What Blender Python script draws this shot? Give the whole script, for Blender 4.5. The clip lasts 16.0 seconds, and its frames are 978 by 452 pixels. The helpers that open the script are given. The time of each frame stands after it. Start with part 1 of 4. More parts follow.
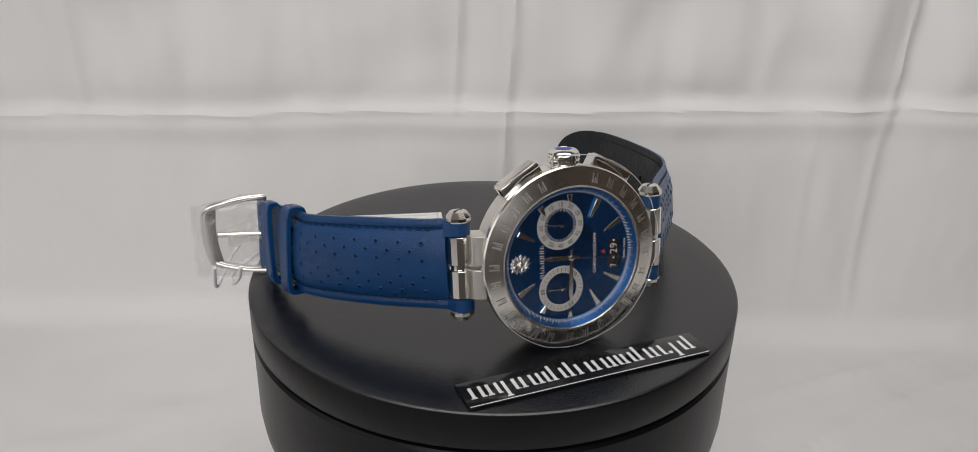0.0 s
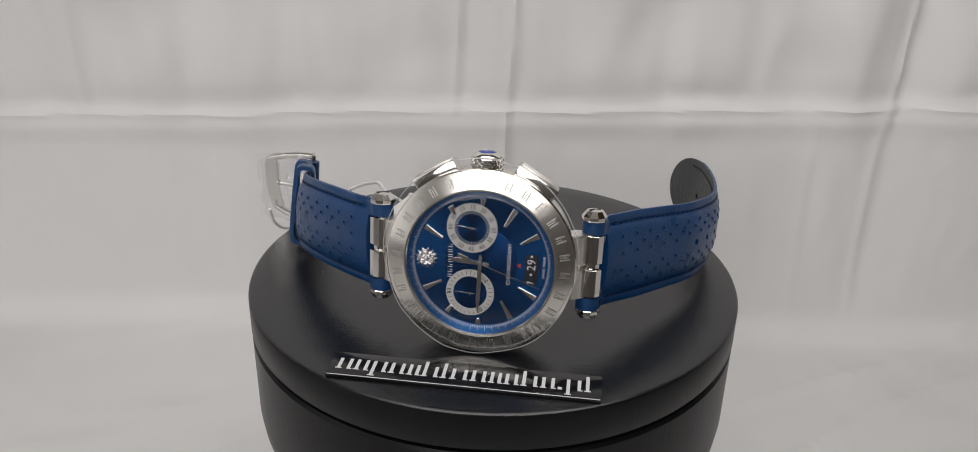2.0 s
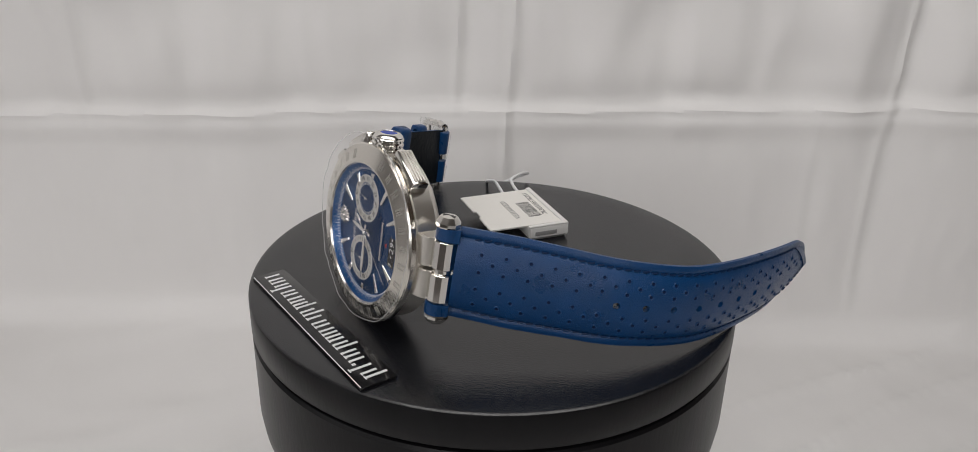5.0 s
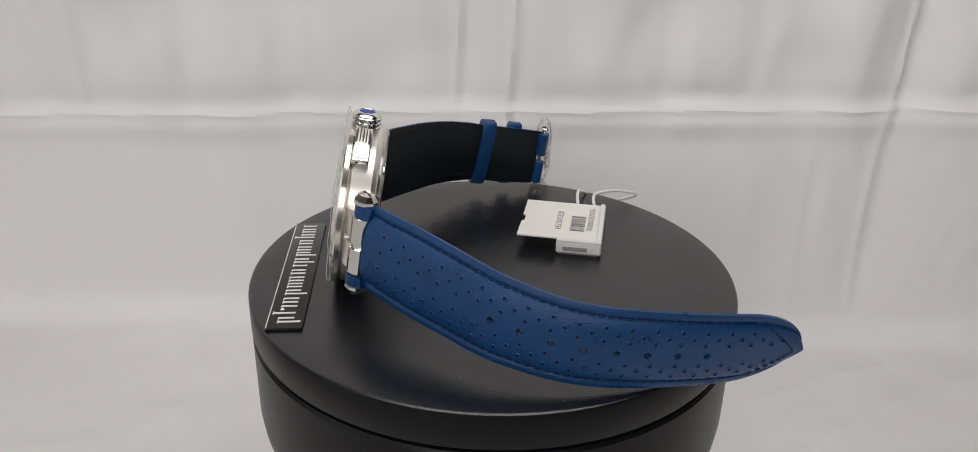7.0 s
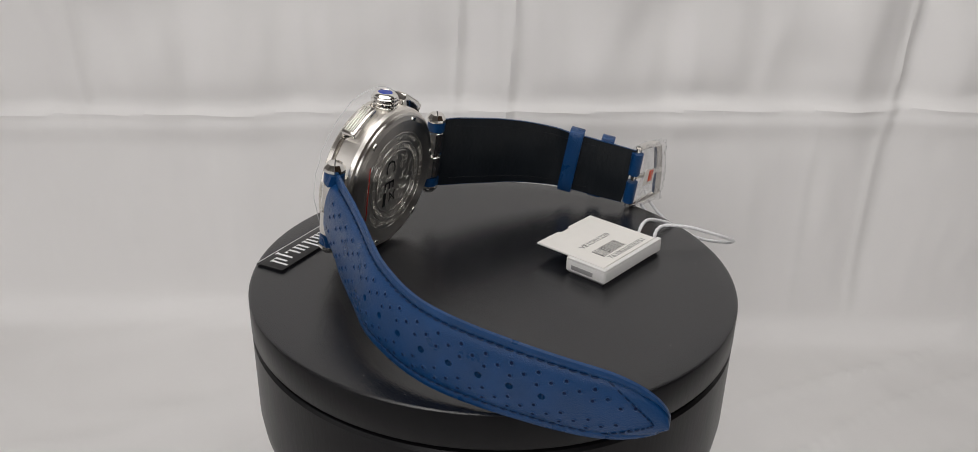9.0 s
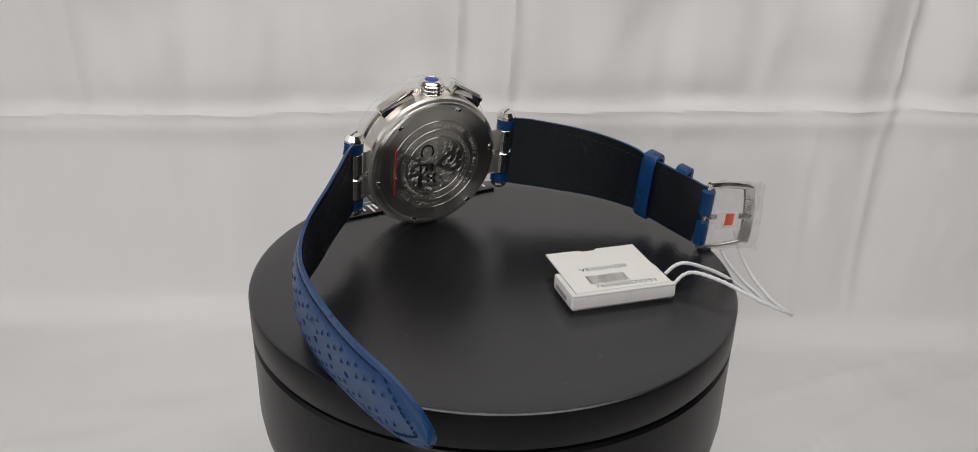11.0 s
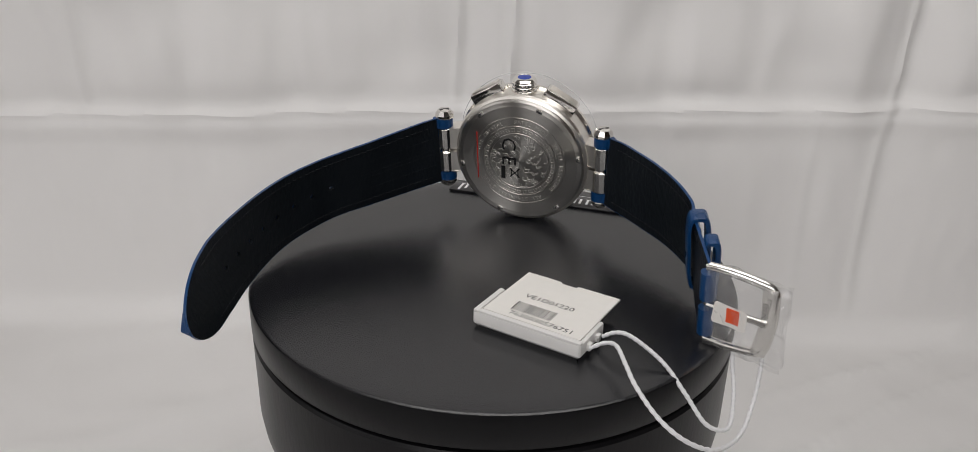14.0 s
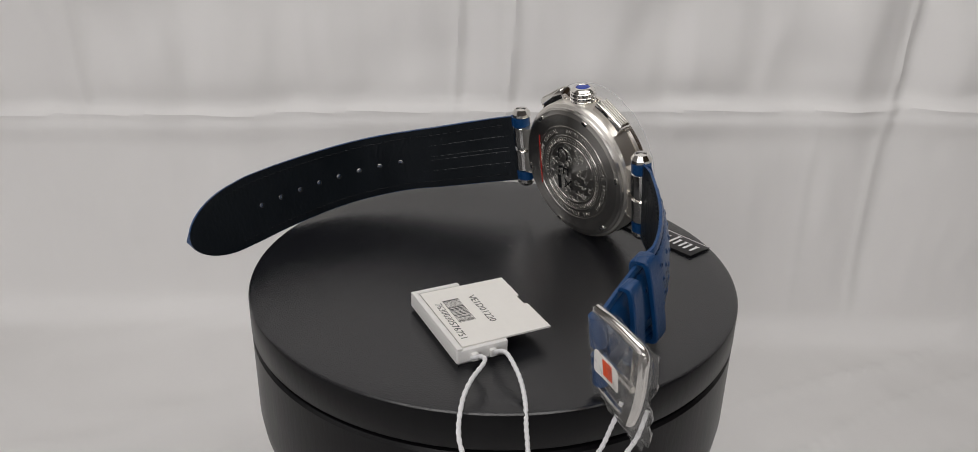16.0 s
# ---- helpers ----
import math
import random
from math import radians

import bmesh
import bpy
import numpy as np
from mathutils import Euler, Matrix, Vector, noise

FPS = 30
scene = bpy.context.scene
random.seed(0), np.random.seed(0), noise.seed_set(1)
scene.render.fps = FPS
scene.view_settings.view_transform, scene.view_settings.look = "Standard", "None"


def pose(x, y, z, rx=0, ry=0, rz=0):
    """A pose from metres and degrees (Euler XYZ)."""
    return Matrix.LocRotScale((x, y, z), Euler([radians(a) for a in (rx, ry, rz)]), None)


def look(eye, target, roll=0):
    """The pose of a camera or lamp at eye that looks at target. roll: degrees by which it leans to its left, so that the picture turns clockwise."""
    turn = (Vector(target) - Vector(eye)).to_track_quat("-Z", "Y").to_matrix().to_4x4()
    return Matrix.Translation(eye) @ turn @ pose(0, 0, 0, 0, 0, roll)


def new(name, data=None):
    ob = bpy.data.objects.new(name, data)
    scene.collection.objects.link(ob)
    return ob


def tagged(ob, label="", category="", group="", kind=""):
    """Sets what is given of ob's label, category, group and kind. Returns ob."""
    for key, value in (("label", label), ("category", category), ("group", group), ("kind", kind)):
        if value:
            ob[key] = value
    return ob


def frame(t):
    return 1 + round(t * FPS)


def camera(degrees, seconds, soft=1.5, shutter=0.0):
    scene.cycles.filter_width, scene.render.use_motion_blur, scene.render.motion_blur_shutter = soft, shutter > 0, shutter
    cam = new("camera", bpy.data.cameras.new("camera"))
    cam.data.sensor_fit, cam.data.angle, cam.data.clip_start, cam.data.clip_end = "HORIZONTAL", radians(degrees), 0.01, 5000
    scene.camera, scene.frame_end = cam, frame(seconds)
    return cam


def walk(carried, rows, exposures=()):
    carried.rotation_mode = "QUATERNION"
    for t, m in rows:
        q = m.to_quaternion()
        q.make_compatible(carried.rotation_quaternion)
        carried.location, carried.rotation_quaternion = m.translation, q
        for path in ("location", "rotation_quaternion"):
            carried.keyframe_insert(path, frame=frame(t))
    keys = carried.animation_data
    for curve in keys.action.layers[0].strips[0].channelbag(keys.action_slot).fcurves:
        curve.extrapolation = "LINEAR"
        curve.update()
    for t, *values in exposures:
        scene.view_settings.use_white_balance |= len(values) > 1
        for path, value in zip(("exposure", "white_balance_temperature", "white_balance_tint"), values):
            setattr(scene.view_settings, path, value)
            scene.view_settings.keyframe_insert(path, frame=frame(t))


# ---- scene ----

MM = 0.001
S = 1.12                       # scale of the fitted set-up, so that the bezel is 44 mm across
CAM_PITCH, CAM_YAW = 0.43173, -0.00802
EYE = Vector((0.00012 * S, -0.18984 * S, 0.09910 * S))
AHEAD = Vector((math.sin(CAM_YAW) * math.cos(CAM_PITCH), math.cos(CAM_YAW) * math.cos(CAM_PITCH), -math.sin(CAM_PITCH)))
cam = camera(60.13, 16.0, soft=0.85)
walk(cam, [(0.0, look(EYE, EYE + AHEAD, 1.34)), (16.0, look(EYE, EYE + AHEAD, 1.34))], [(0.0, 0.0), (1.5, -0.06), (3.5, -0.12), (7.0, 0.02), (9.0, 0.02), (12.5, 0.0), (14.5, -0.06), (16.0, -0.07)])


def turn(t):
    """Pose of the turntable at t seconds (clockwise from above)."""
    return Matrix.Rotation(-(0.264794 * t + 0.000688 * t * t), 4, "Z")


# ---- light ----
world = bpy.data.worlds.new("world")
scene.world = world
world.use_nodes = True
wn = world.node_tree.nodes
sky = wn.new("ShaderNodeTexSky")
sky.sky_type, sky.sun_disc, sky.sun_elevation, sky.sun_rotation = "NISHITA", False, radians(40), radians(200)
wn["Background"].inputs["Strength"].default_value = 0.1
world.node_tree.links.new(sky.outputs["Color"], wn["Background"].inputs["Color"])


def area_lamp(name, m, sx, sy, power, colour):
    d = bpy.data.lights.new(name, "AREA")
    d.shape, d.size, d.size_y, d.energy, d.color = "RECTANGLE", sx, sy, power, colour
    ob = new(name, d)
    ob.matrix_world = m
    return ob


# left window is out of view, inferred from the bright left-facing steel
area_lamp("assumed_window_light", look((-1.50, -0.55, 0.45), (0, 0.05, 0.0)), 1.5, 1.3, 5.2, (1.0, 0.975, 0.975))
# no window is known behind the camera; added to light the upright sheet
area_lamp("assumed_window_light", look((-0.25, -1.85, 0.80), (0.0, 0.10, 0.0)), 1.5, 1.1, 16.7, (1.0, 0.975, 0.975))
# no lamp is known overhead; added to brighten the tag and the sheet's middle
area_lamp("added_top_fill", look((0.02, -0.05, 0.40), (0.02, -0.01, 0.0)), 0.40, 0.22, 0.82, (1.0, 0.975, 0.955))


# ---- materials ----
def mat(name, base, rough=0.5, metal=0.0, spec=0.5, second=None, scale=300.0, amount=0.5, bump=0.0, bump_scale=2000.0, stretch=(1, 1, 1), coat=0.0, rough_var=0.0, transmission=0.0, ior=1.45, voronoi=False, radial=0.0, radial_turn=0.0):
    m = bpy.data.materials.new(name)
    m.use_nodes = True
    nt = m.node_tree
    b = nt.nodes["Principled BSDF"]
    b.inputs["Base Color"].default_value = (*base, 1)
    b.inputs["Roughness"].default_value = rough
    b.inputs["Metallic"].default_value = metal
    b.inputs["Specular IOR Level"].default_value = spec
    b.inputs["Coat Weight"].default_value, b.inputs["Coat Roughness"].default_value = coat, 0.22
    b.inputs["Coat IOR"].default_value = 1.5
    b.inputs["Transmission Weight"].default_value = transmission
    b.inputs["IOR"].default_value = ior
    if radial:
        tg = nt.nodes.new("ShaderNodeTangent")
        tg.direction_type, tg.axis = "RADIAL", "Z"
        nt.links.new(tg.outputs["Tangent"], b.inputs["Tangent"])
        b.inputs["Anisotropic"].default_value, b.inputs["Anisotropic Rotation"].default_value = radial, radial_turn
    tc = nt.nodes.new("ShaderNodeTexCoord")
    mp = nt.nodes.new("ShaderNodeMapping")
    mp.inputs["Scale"].default_value = stretch
    nt.links.new(tc.outputs["Object"], mp.inputs["Vector"])
    if second or rough_var:
        n1 = nt.nodes.new("ShaderNodeTexNoise")
        n1.inputs["Scale"].default_value, n1.inputs["Detail"].default_value = scale, 6
        nt.links.new(mp.outputs["Vector"], n1.inputs["Vector"])
        ramp = nt.nodes.new("ShaderNodeMapRange")
        ramp.inputs["From Min"].default_value, ramp.inputs["From Max"].default_value = 0.35, 0.7
        nt.links.new(n1.outputs["Fac"], ramp.inputs["Value"])
        if second:
            mul = nt.nodes.new("ShaderNodeMath")
            mul.operation = "MULTIPLY"
            mul.inputs[1].default_value = amount
            nt.links.new(ramp.outputs["Result"], mul.inputs[0])
            mix = nt.nodes.new("ShaderNodeMix")
            mix.data_type = "RGBA"
            mix.inputs["A"].default_value, mix.inputs["B"].default_value = (*base, 1), (*second, 1)
            nt.links.new(mul.outputs["Value"], mix.inputs["Factor"])
            nt.links.new(mix.outputs["Result"], b.inputs["Base Color"])
        if rough_var:
            rr = nt.nodes.new("ShaderNodeMapRange")
            rr.inputs["To Min"].default_value, rr.inputs["To Max"].default_value = max(0.02, rough - rough_var), rough + rough_var
            nt.links.new(n1.outputs["Fac"], rr.inputs["Value"])
            nt.links.new(rr.outputs["Result"], b.inputs["Roughness"])
    if bump:
        if voronoi:
            n2 = nt.nodes.new("ShaderNodeTexVoronoi")
            n2.inputs["Scale"].default_value = bump_scale
            out = n2.outputs["Distance"]
        else:
            n2 = nt.nodes.new("ShaderNodeTexNoise")
            n2.inputs["Scale"].default_value, n2.inputs["Detail"].default_value = bump_scale, 4
            out = n2.outputs["Fac"]
        nt.links.new(mp.outputs["Vector"], n2.inputs["Vector"])
        bp = nt.nodes.new("ShaderNodeBump")
        bp.inputs["Strength"].default_value, bp.inputs["Distance"].default_value = bump, 0.0002
        nt.links.new(out, bp.inputs["Height"])
        nt.links.new(bp.outputs["Normal"], b.inputs["Normal"])
    return m


STEEL = mat("polished_steel", (0.80, 0.78, 0.745), 0.10, 1.0, rough_var=0.04, scale=400)
BRUSHED = mat("brushed_steel", (0.80, 0.77, 0.72), 0.36, 1.0, rough_var=0.07, scale=2500, stretch=(1, 0.06, 1))
BEZEL_STEEL = mat("satin_bezel_steel", (0.82, 0.79, 0.735), 0.21, 1.0, rough_var=0.015, scale=900, radial=0.55, radial_turn=0.25)
ENGRAVED = mat("engraved_steel", (0.10, 0.098, 0.095), 0.5, 0.7)
BACK_STEEL = mat("brushed_back_steel", (0.60, 0.58, 0.55), 0.30, 1.0, radial=0.96, radial_turn=0.25)
ETCHED = mat("etched_steel", (0.80, 0.78, 0.74), 0.40, 1.0)
BEZEL_ETCHED = mat("etched_bezel_steel", (0.52, 0.505, 0.475), 0.42, 1.0)
LEATHER = mat("blue_leather", (0.0028, 0.043, 0.142), 0.29, 0, 0.5, second=(0.0025, 0.057, 0.195), scale=120, amount=0.7, bump=0.45, bump_scale=3000, voronoi=True, rough_var=0.06)
LINING = mat("black_lining_leather", (0.006, 0.0085, 0.0115), 0.36, 0, 0.45, second=(0.010, 0.0135, 0.018), scale=150, amount=0.6, bump=1.0, bump_scale=900, rough_var=0.08, stretch=(1, 0.5, 1))
THREAD = mat("navy_thread", (0.0035, 0.022, 0.075), 0.45, 0, 0.3)
DARK_THREAD = mat("dark_thread", (0.014, 0.015, 0.018), 0.6, 0, 0.3)
HOLE_SHADE = mat("hole_shade", (0.004, 0.012, 0.05), 0.8, 0, 0.2)
DIAL = mat("sunray_blue_dial", (0.0035, 0.056, 0.185), 0.31, 0.9, 0.5, bump=0.05, bump_scale=4000, radial=0.75)
DIAL_CENTRE = mat("blue_dial_centre", (0.0025, 0.040, 0.140), 0.29, 0.9, 0.5, radial=0.75)
FLANGE = mat("blue_flange", (0.006, 0.09, 0.28), 0.35, 0.6)
SILVER = mat("silver_subdial_ring", (0.66, 0.64, 0.60), 0.5, 0.3)
PRINT_WHITE = mat("white_print", (0.80, 0.80, 0.80), 0.6)
PRINT_BLACK = mat("black_print", (0.012, 0.012, 0.013), 0.5)
DATE_BLACK = mat("black_date_disc", (0.008, 0.008, 0.010), 0.45)
RED = mat("red_print", (0.55, 0.03, 0.02), 0.5)
BLUE_CAP = mat("blue_crown_enamel", (0.02, 0.05, 0.32), 0.25, 0, 0.5)
ORANGE = mat("orange_sticker_print", (0.80, 0.10, 0.03), 0.55)
WHITE_PLASTIC = mat("white_plastic", (0.80, 0.79, 0.77), 0.38, 0, 0.45, second=(0.75, 0.74, 0.72), scale=200, amount=0.5)
SLOT_SHADE = mat("slot_shade_grey", (0.35, 0.345, 0.34), 0.6)
CARD = mat("white_card", (0.86, 0.84, 0.80), 0.75, 0, 0.3, second=(0.83, 0.81, 0.77), scale=500, amount=0.5, bump=0.05)
CORD = mat("white_twisted_cord", (0.80, 0.80, 0.81), 0.75, 0, 0.3)
LID_BLACK = mat("black_stained_wood_top", (0.006, 0.0065, 0.0085), 0.23, 0, 0.85, second=(0.010, 0.0105, 0.0135), scale=60, amount=0.7, bump=0.40, bump_scale=2600, stretch=(1, 0.6, 1), rough_var=0.05)
BODY_BLACK = mat("black_stained_wood_side", (0.006, 0.006, 0.007), 0.34, 0, 0.22, second=(0.009, 0.0088, 0.010), scale=80, amount=0.7, bump=0.2, bump_scale=900, stretch=(1, 1, 0.25), rough_var=0.06)
SIGN_BLACK = mat("glossy_black_sign", (0.010, 0.010, 0.011), 0.12, 0, 0.5)
CLOTH = mat("white_cotton_cloth", (0.80, 0.79, 0.78), 0.9, 0, 0.15, second=(0.77, 0.76, 0.75), scale=14, amount=0.7, bump=0.15, bump_scale=900)
DARK_WOOD = mat("unseen_dark_wood", (0.10, 0.065, 0.04), 0.5, 0, 0.4, second=(0.11, 0.07, 0.04), scale=6, amount=0.8)
NORTH_PAINT = mat("unseen_wall_grey", (0.42, 0.41, 0.40), 0.9, 0, 0.2, second=(0.38, 0.37, 0.36), scale=2, amount=0.6)
WALL_PAINT = mat("room_paint", (0.60, 0.585, 0.57), 0.9, 0, 0.2, second=(0.55, 0.53, 0.515), scale=2, amount=0.6)


def clear(name, tint, rough, shine, haze=0.0):
    m = bpy.data.materials.new(name)
    m.use_nodes = True
    nt = m.node_tree
    nt.nodes.clear()
    out = nt.nodes.new("ShaderNodeOutputMaterial")
    mix = nt.nodes.new("ShaderNodeMixShader")
    tr = nt.nodes.new("ShaderNodeBsdfTransparent")
    gl = nt.nodes.new("ShaderNodeBsdfGlossy")
    lw = nt.nodes.new("ShaderNodeLayerWeight")
    lw.inputs["Blend"].default_value = 0.5
    power, scaled = nt.nodes.new("ShaderNodeMath"), nt.nodes.new("ShaderNodeMath")
    power.operation, scaled.operation = "POWER", "MULTIPLY_ADD"
    power.inputs[1].default_value = 4.0
    scaled.inputs[1].default_value, scaled.inputs[2].default_value = shine, shine * 0.08
    nt.links.new(lw.outputs["Facing"], power.inputs[0])
    nt.links.new(power.outputs["Value"], scaled.inputs[0])
    tr.inputs["Color"].default_value = (*tint, 1)
    gl.inputs["Roughness"].default_value = rough
    nt.links.new(scaled.outputs["Value"], mix.inputs["Fac"])
    nt.links.new(tr.outputs["BSDF"], mix.inputs[1])
    nt.links.new(gl.outputs["BSDF"], mix.inputs[2])
    nt.links.new(mix.outputs["Shader"], out.inputs["Surface"])
    if haze:
        milky = nt.nodes.new("ShaderNodeBsdfTranslucent")
        milky.inputs["Color"].default_value = (0.9, 0.9, 0.9, 1)
        white = nt.nodes.new("ShaderNodeBsdfDiffuse")
        white.inputs["Color"].default_value = (0.9, 0.9, 0.9, 1)
        both, over = nt.nodes.new("ShaderNodeMixShader"), nt.nodes.new("ShaderNodeMixShader")
        over.inputs["Fac"].default_value = haze
        nt.links.new(milky.outputs["BSDF"], both.inputs[1])
        nt.links.new(white.outputs["BSDF"], both.inputs[2])
        nt.links.new(mix.outputs["Shader"], over.inputs[1])
        nt.links.new(both.outputs["Shader"], over.inputs[2])
        nt.links.new(over.outputs["Shader"], out.inputs["Surface"])
    return m


CRYSTAL = clear("sapphire_crystal", (0.97, 0.98, 1.0), 0.02, 0.30)
WRAP = clear("crumpled_clear_wrap", (0.97, 0.97, 0.97), 0.12, 0.8, 0.085)
FILM = clear("clear_plastic_film", (0.98, 0.98, 0.98), 0.10, 0.12, 0.008)
FILM_EDGE = clear("clear_plastic_edge", (0.95, 0.95, 0.95), 0.25, 0.30, 0.40)


# ---- building helpers ----
def part(name, bm, material, parent, label="", smooth=True, m=None, kind="", sharp=35):
    """One mesh object from bm, under parent."""
    me = bpy.data.meshes.new(name)
    if m is not None:
        bmesh.ops.transform(bm, matrix=m, verts=bm.verts)
    bmesh.ops.recalc_face_normals(bm, faces=bm.faces)
    bm.to_mesh(me)
    bm.free()
    me.materials.append(material)
    if smooth:
        for f in me.polygons:
            f.use_smooth = True
        me.set_sharp_from_angle(angle=radians(sharp))
    ob = new(name, me)
    ob.parent = parent
    return tagged(ob, label, kind=kind)


def lathe(profile, seg=96, closed=False):
    """Turn (radius, z) pairs, in mm, round the z axis."""
    bm = bmesh.new()
    rings = []
    for r, z in profile:
        if r < 1e-6:
            rings.append([bm.verts.new((0, 0, z * MM))])
        else:
            rings.append([bm.verts.new((r * MM * math.cos(a), r * MM * math.sin(a), z * MM)) for a in (2 * math.pi * i / seg for i in range(seg))])
    pairs = list(zip(rings, rings[1:]))
    if closed:
        pairs.append((rings[-1], rings[0]))
    for a, b in pairs:
        for i in range(seg):
            j = (i + 1) % seg
            v = [a[i % len(a)], a[j % len(a)], b[j % len(b)], b[i % len(b)]]
            u = []
            for x in v:
                if x not in u:
                    u.append(x)
            if len(u) > 2:
                bm.faces.new(u)
    return bm


def box(x0, x1, y0, y1, z0, z1, bevel=0.0, seg=2, bm=None):
    """A bevelled box, in mm."""
    one = bmesh.new()
    bmesh.ops.create_cube(one, size=1.0)
    bmesh.ops.transform(one, matrix=Matrix.Translation(((x0 + x1) / 2 * MM, (y0 + y1) / 2 * MM, (z0 + z1) / 2 * MM)) @ Matrix.Diagonal(((x1 - x0) * MM, (y1 - y0) * MM, (z1 - z0) * MM, 1)), verts=one.verts)
    if bevel:
        bmesh.ops.bevel(one, geom=list(one.edges), offset=bevel * MM, segments=seg, affect="EDGES", profile=0.5)
    return one if bm is None else join(bm, one)


def join(bm, other, m=None):
    if m is not None:
        bmesh.ops.transform(other, matrix=m, verts=other.verts)
    me = bpy.data.meshes.new("joined")
    other.to_mesh(me)
    other.free()
    bm.from_mesh(me)
    bpy.data.meshes.remove(me)
    return bm


def prism(points, z0, z1, bevel=0.0, chamfer=0.0):
    """Extrude an outline of (x, y), in mm."""
    bm = bmesh.new()
    lo = [bm.verts.new((x * MM, y * MM, z0 * MM)) for x, y in points]
    hi = [bm.verts.new((x * MM, y * MM, z1 * MM)) for x, y in points]
    base = bm.faces.new(lo[::-1])
    top = bm.faces.new(hi)
    for i in range(len(points)):
        j = (i + 1) % len(points)
        bm.faces.new((lo[i], lo[j], hi[j], hi[i]))
    if bevel:
        bmesh.ops.bevel(bm, geom=list(top.edges), offset=bevel * MM, segments=2, affect="EDGES", profile=0.5)
    if chamfer:
        bmesh.ops.bevel(bm, geom=list(base.edges), offset=chamfer * MM, segments=1, affect="EDGES")
    return bm


def smooth_path(points, n):
    """n + 1 points along a rounded curve through the points, evenly spaced."""
    P = [Vector(p) for p in points]
    P = [2 * P[0] - P[1]] + P + [2 * P[-1] - P[-2]]
    fine = []
    for i in range(1, len(P) - 2):
        a, b, c, d = P[i - 1:i + 3]
        for k in range(24):
            t = k / 24
            fine.append(0.5 * ((2 * b) + (c - a) * t + (2 * a - 5 * b + 4 * c - d) * t * t + (3 * b - a - 3 * c + d) * t ** 3))
    fine.append(P[-2])
    run = [0.0]
    for a, b in zip(fine, fine[1:]):
        run.append(run[-1] + (b - a).length)
    out, k = [], 0
    for i in range(n + 1):
        s = run[-1] * i / n
        while k < len(run) - 2 and run[k + 1] < s:
            k += 1
        t = (s - run[k]) / max(1e-9, run[k + 1] - run[k])
        out.append(fine[k].lerp(fine[k + 1], min(1, max(0, t))))
    return out, run[-1]


def tube(points, radius, seg=10, n=60, closed=False, twist=0.0, lobes=0, flat=1.0, up=None):
    """A round (or lobed, twisted) rod along points, in mm."""
    pts, length = smooth_path(list(points) + ([points[0]] if closed else []), n)
    if closed:
        pts = pts[:-1]
    bm = bmesh.new()
    rings = []
    side = None
    for i, p in enumerate(pts):
        d = (pts[(i + 1) % len(pts)] - pts[i - 1]) if closed else (pts[min(i + 1, len(pts) - 1)] - pts[max(i - 1, 0)])
        d.normalize()
        if up is not None:
            side = Vector(up).cross(d).normalized()
        else:
            if side is None:
                side = d.orthogonal().normalized()
            side = (side - d * side.dot(d)).normalized()
        other = d.cross(side)
        ring = []
        for k in range(seg):
            a = 2 * math.pi * k / seg
            r = radius * (1 + (0.13 * math.cos(lobes * a + twist * i) if lobes else 0))
            ring.append(bm.verts.new((p + side * (r * flat * math.cos(a)) + other * (r * math.sin(a))) * MM))
        rings.append(ring)
    for a, b in zip(rings, rings[1:] + ([rings[0]] if closed else [])):
        for k in range(seg):
            bm.faces.new((a[k], a[(k + 1) % seg], b[(k + 1) % seg], b[k]))
    if not closed:
        bm.faces.new(rings[0][::-1])
        bm.faces.new(rings[-1])
    return bm


def lettering(text, size, depth=0.03):
    """Letters in the built-in font, centred, height in mm, as a bmesh in the x, y plane."""
    cu = bpy.data.curves.new("lettering", "FONT")
    cu.body, cu.size, cu.align_x, cu.align_y, cu.extrude, cu.resolution_u = text, size * MM * 1.4, "CENTER", "CENTER", depth * MM / 2, 2
    ob = new("lettering", cu)
    me = bpy.data.meshes.new_from_object(ob.evaluated_get(bpy.context.evaluated_depsgraph_get()))
    bm = bmesh.new()
    bm.from_mesh(me)
    bpy.data.objects.remove(ob)
    bpy.data.curves.remove(cu)
    bpy.data.meshes.remove(me)
    return bm


def put(x, y, z, turn_deg=0.0, sx=1.0):
    """A pose in mm with a turn about z."""
    return Matrix.Translation((x * MM, y * MM, z * MM)) @ Matrix.Rotation(radians(turn_deg), 4, "Z") @ Matrix.Diagonal((sx, 1, 1, 1))


def thing(name, label, category, m=None):
    ob = new(name)
    ob.empty_display_size = 0.01
    if m is not None:
        ob.matrix_world = m
    return tagged(ob, label, category)


turning = []                    # (thing, pose on the turntable)


# ---- room and cloth ----
TABLE = -0.12
WALL_Y = 0.165


def steps(*runs):
    """Values from run to run: (start, end, spacing)."""
    out = []
    for a, b, d in runs:
        n = max(1, round((b - a) / d))
        out += [a + (b - a) * k / n for k in range(n)]
    return out + [runs[-1][1]]


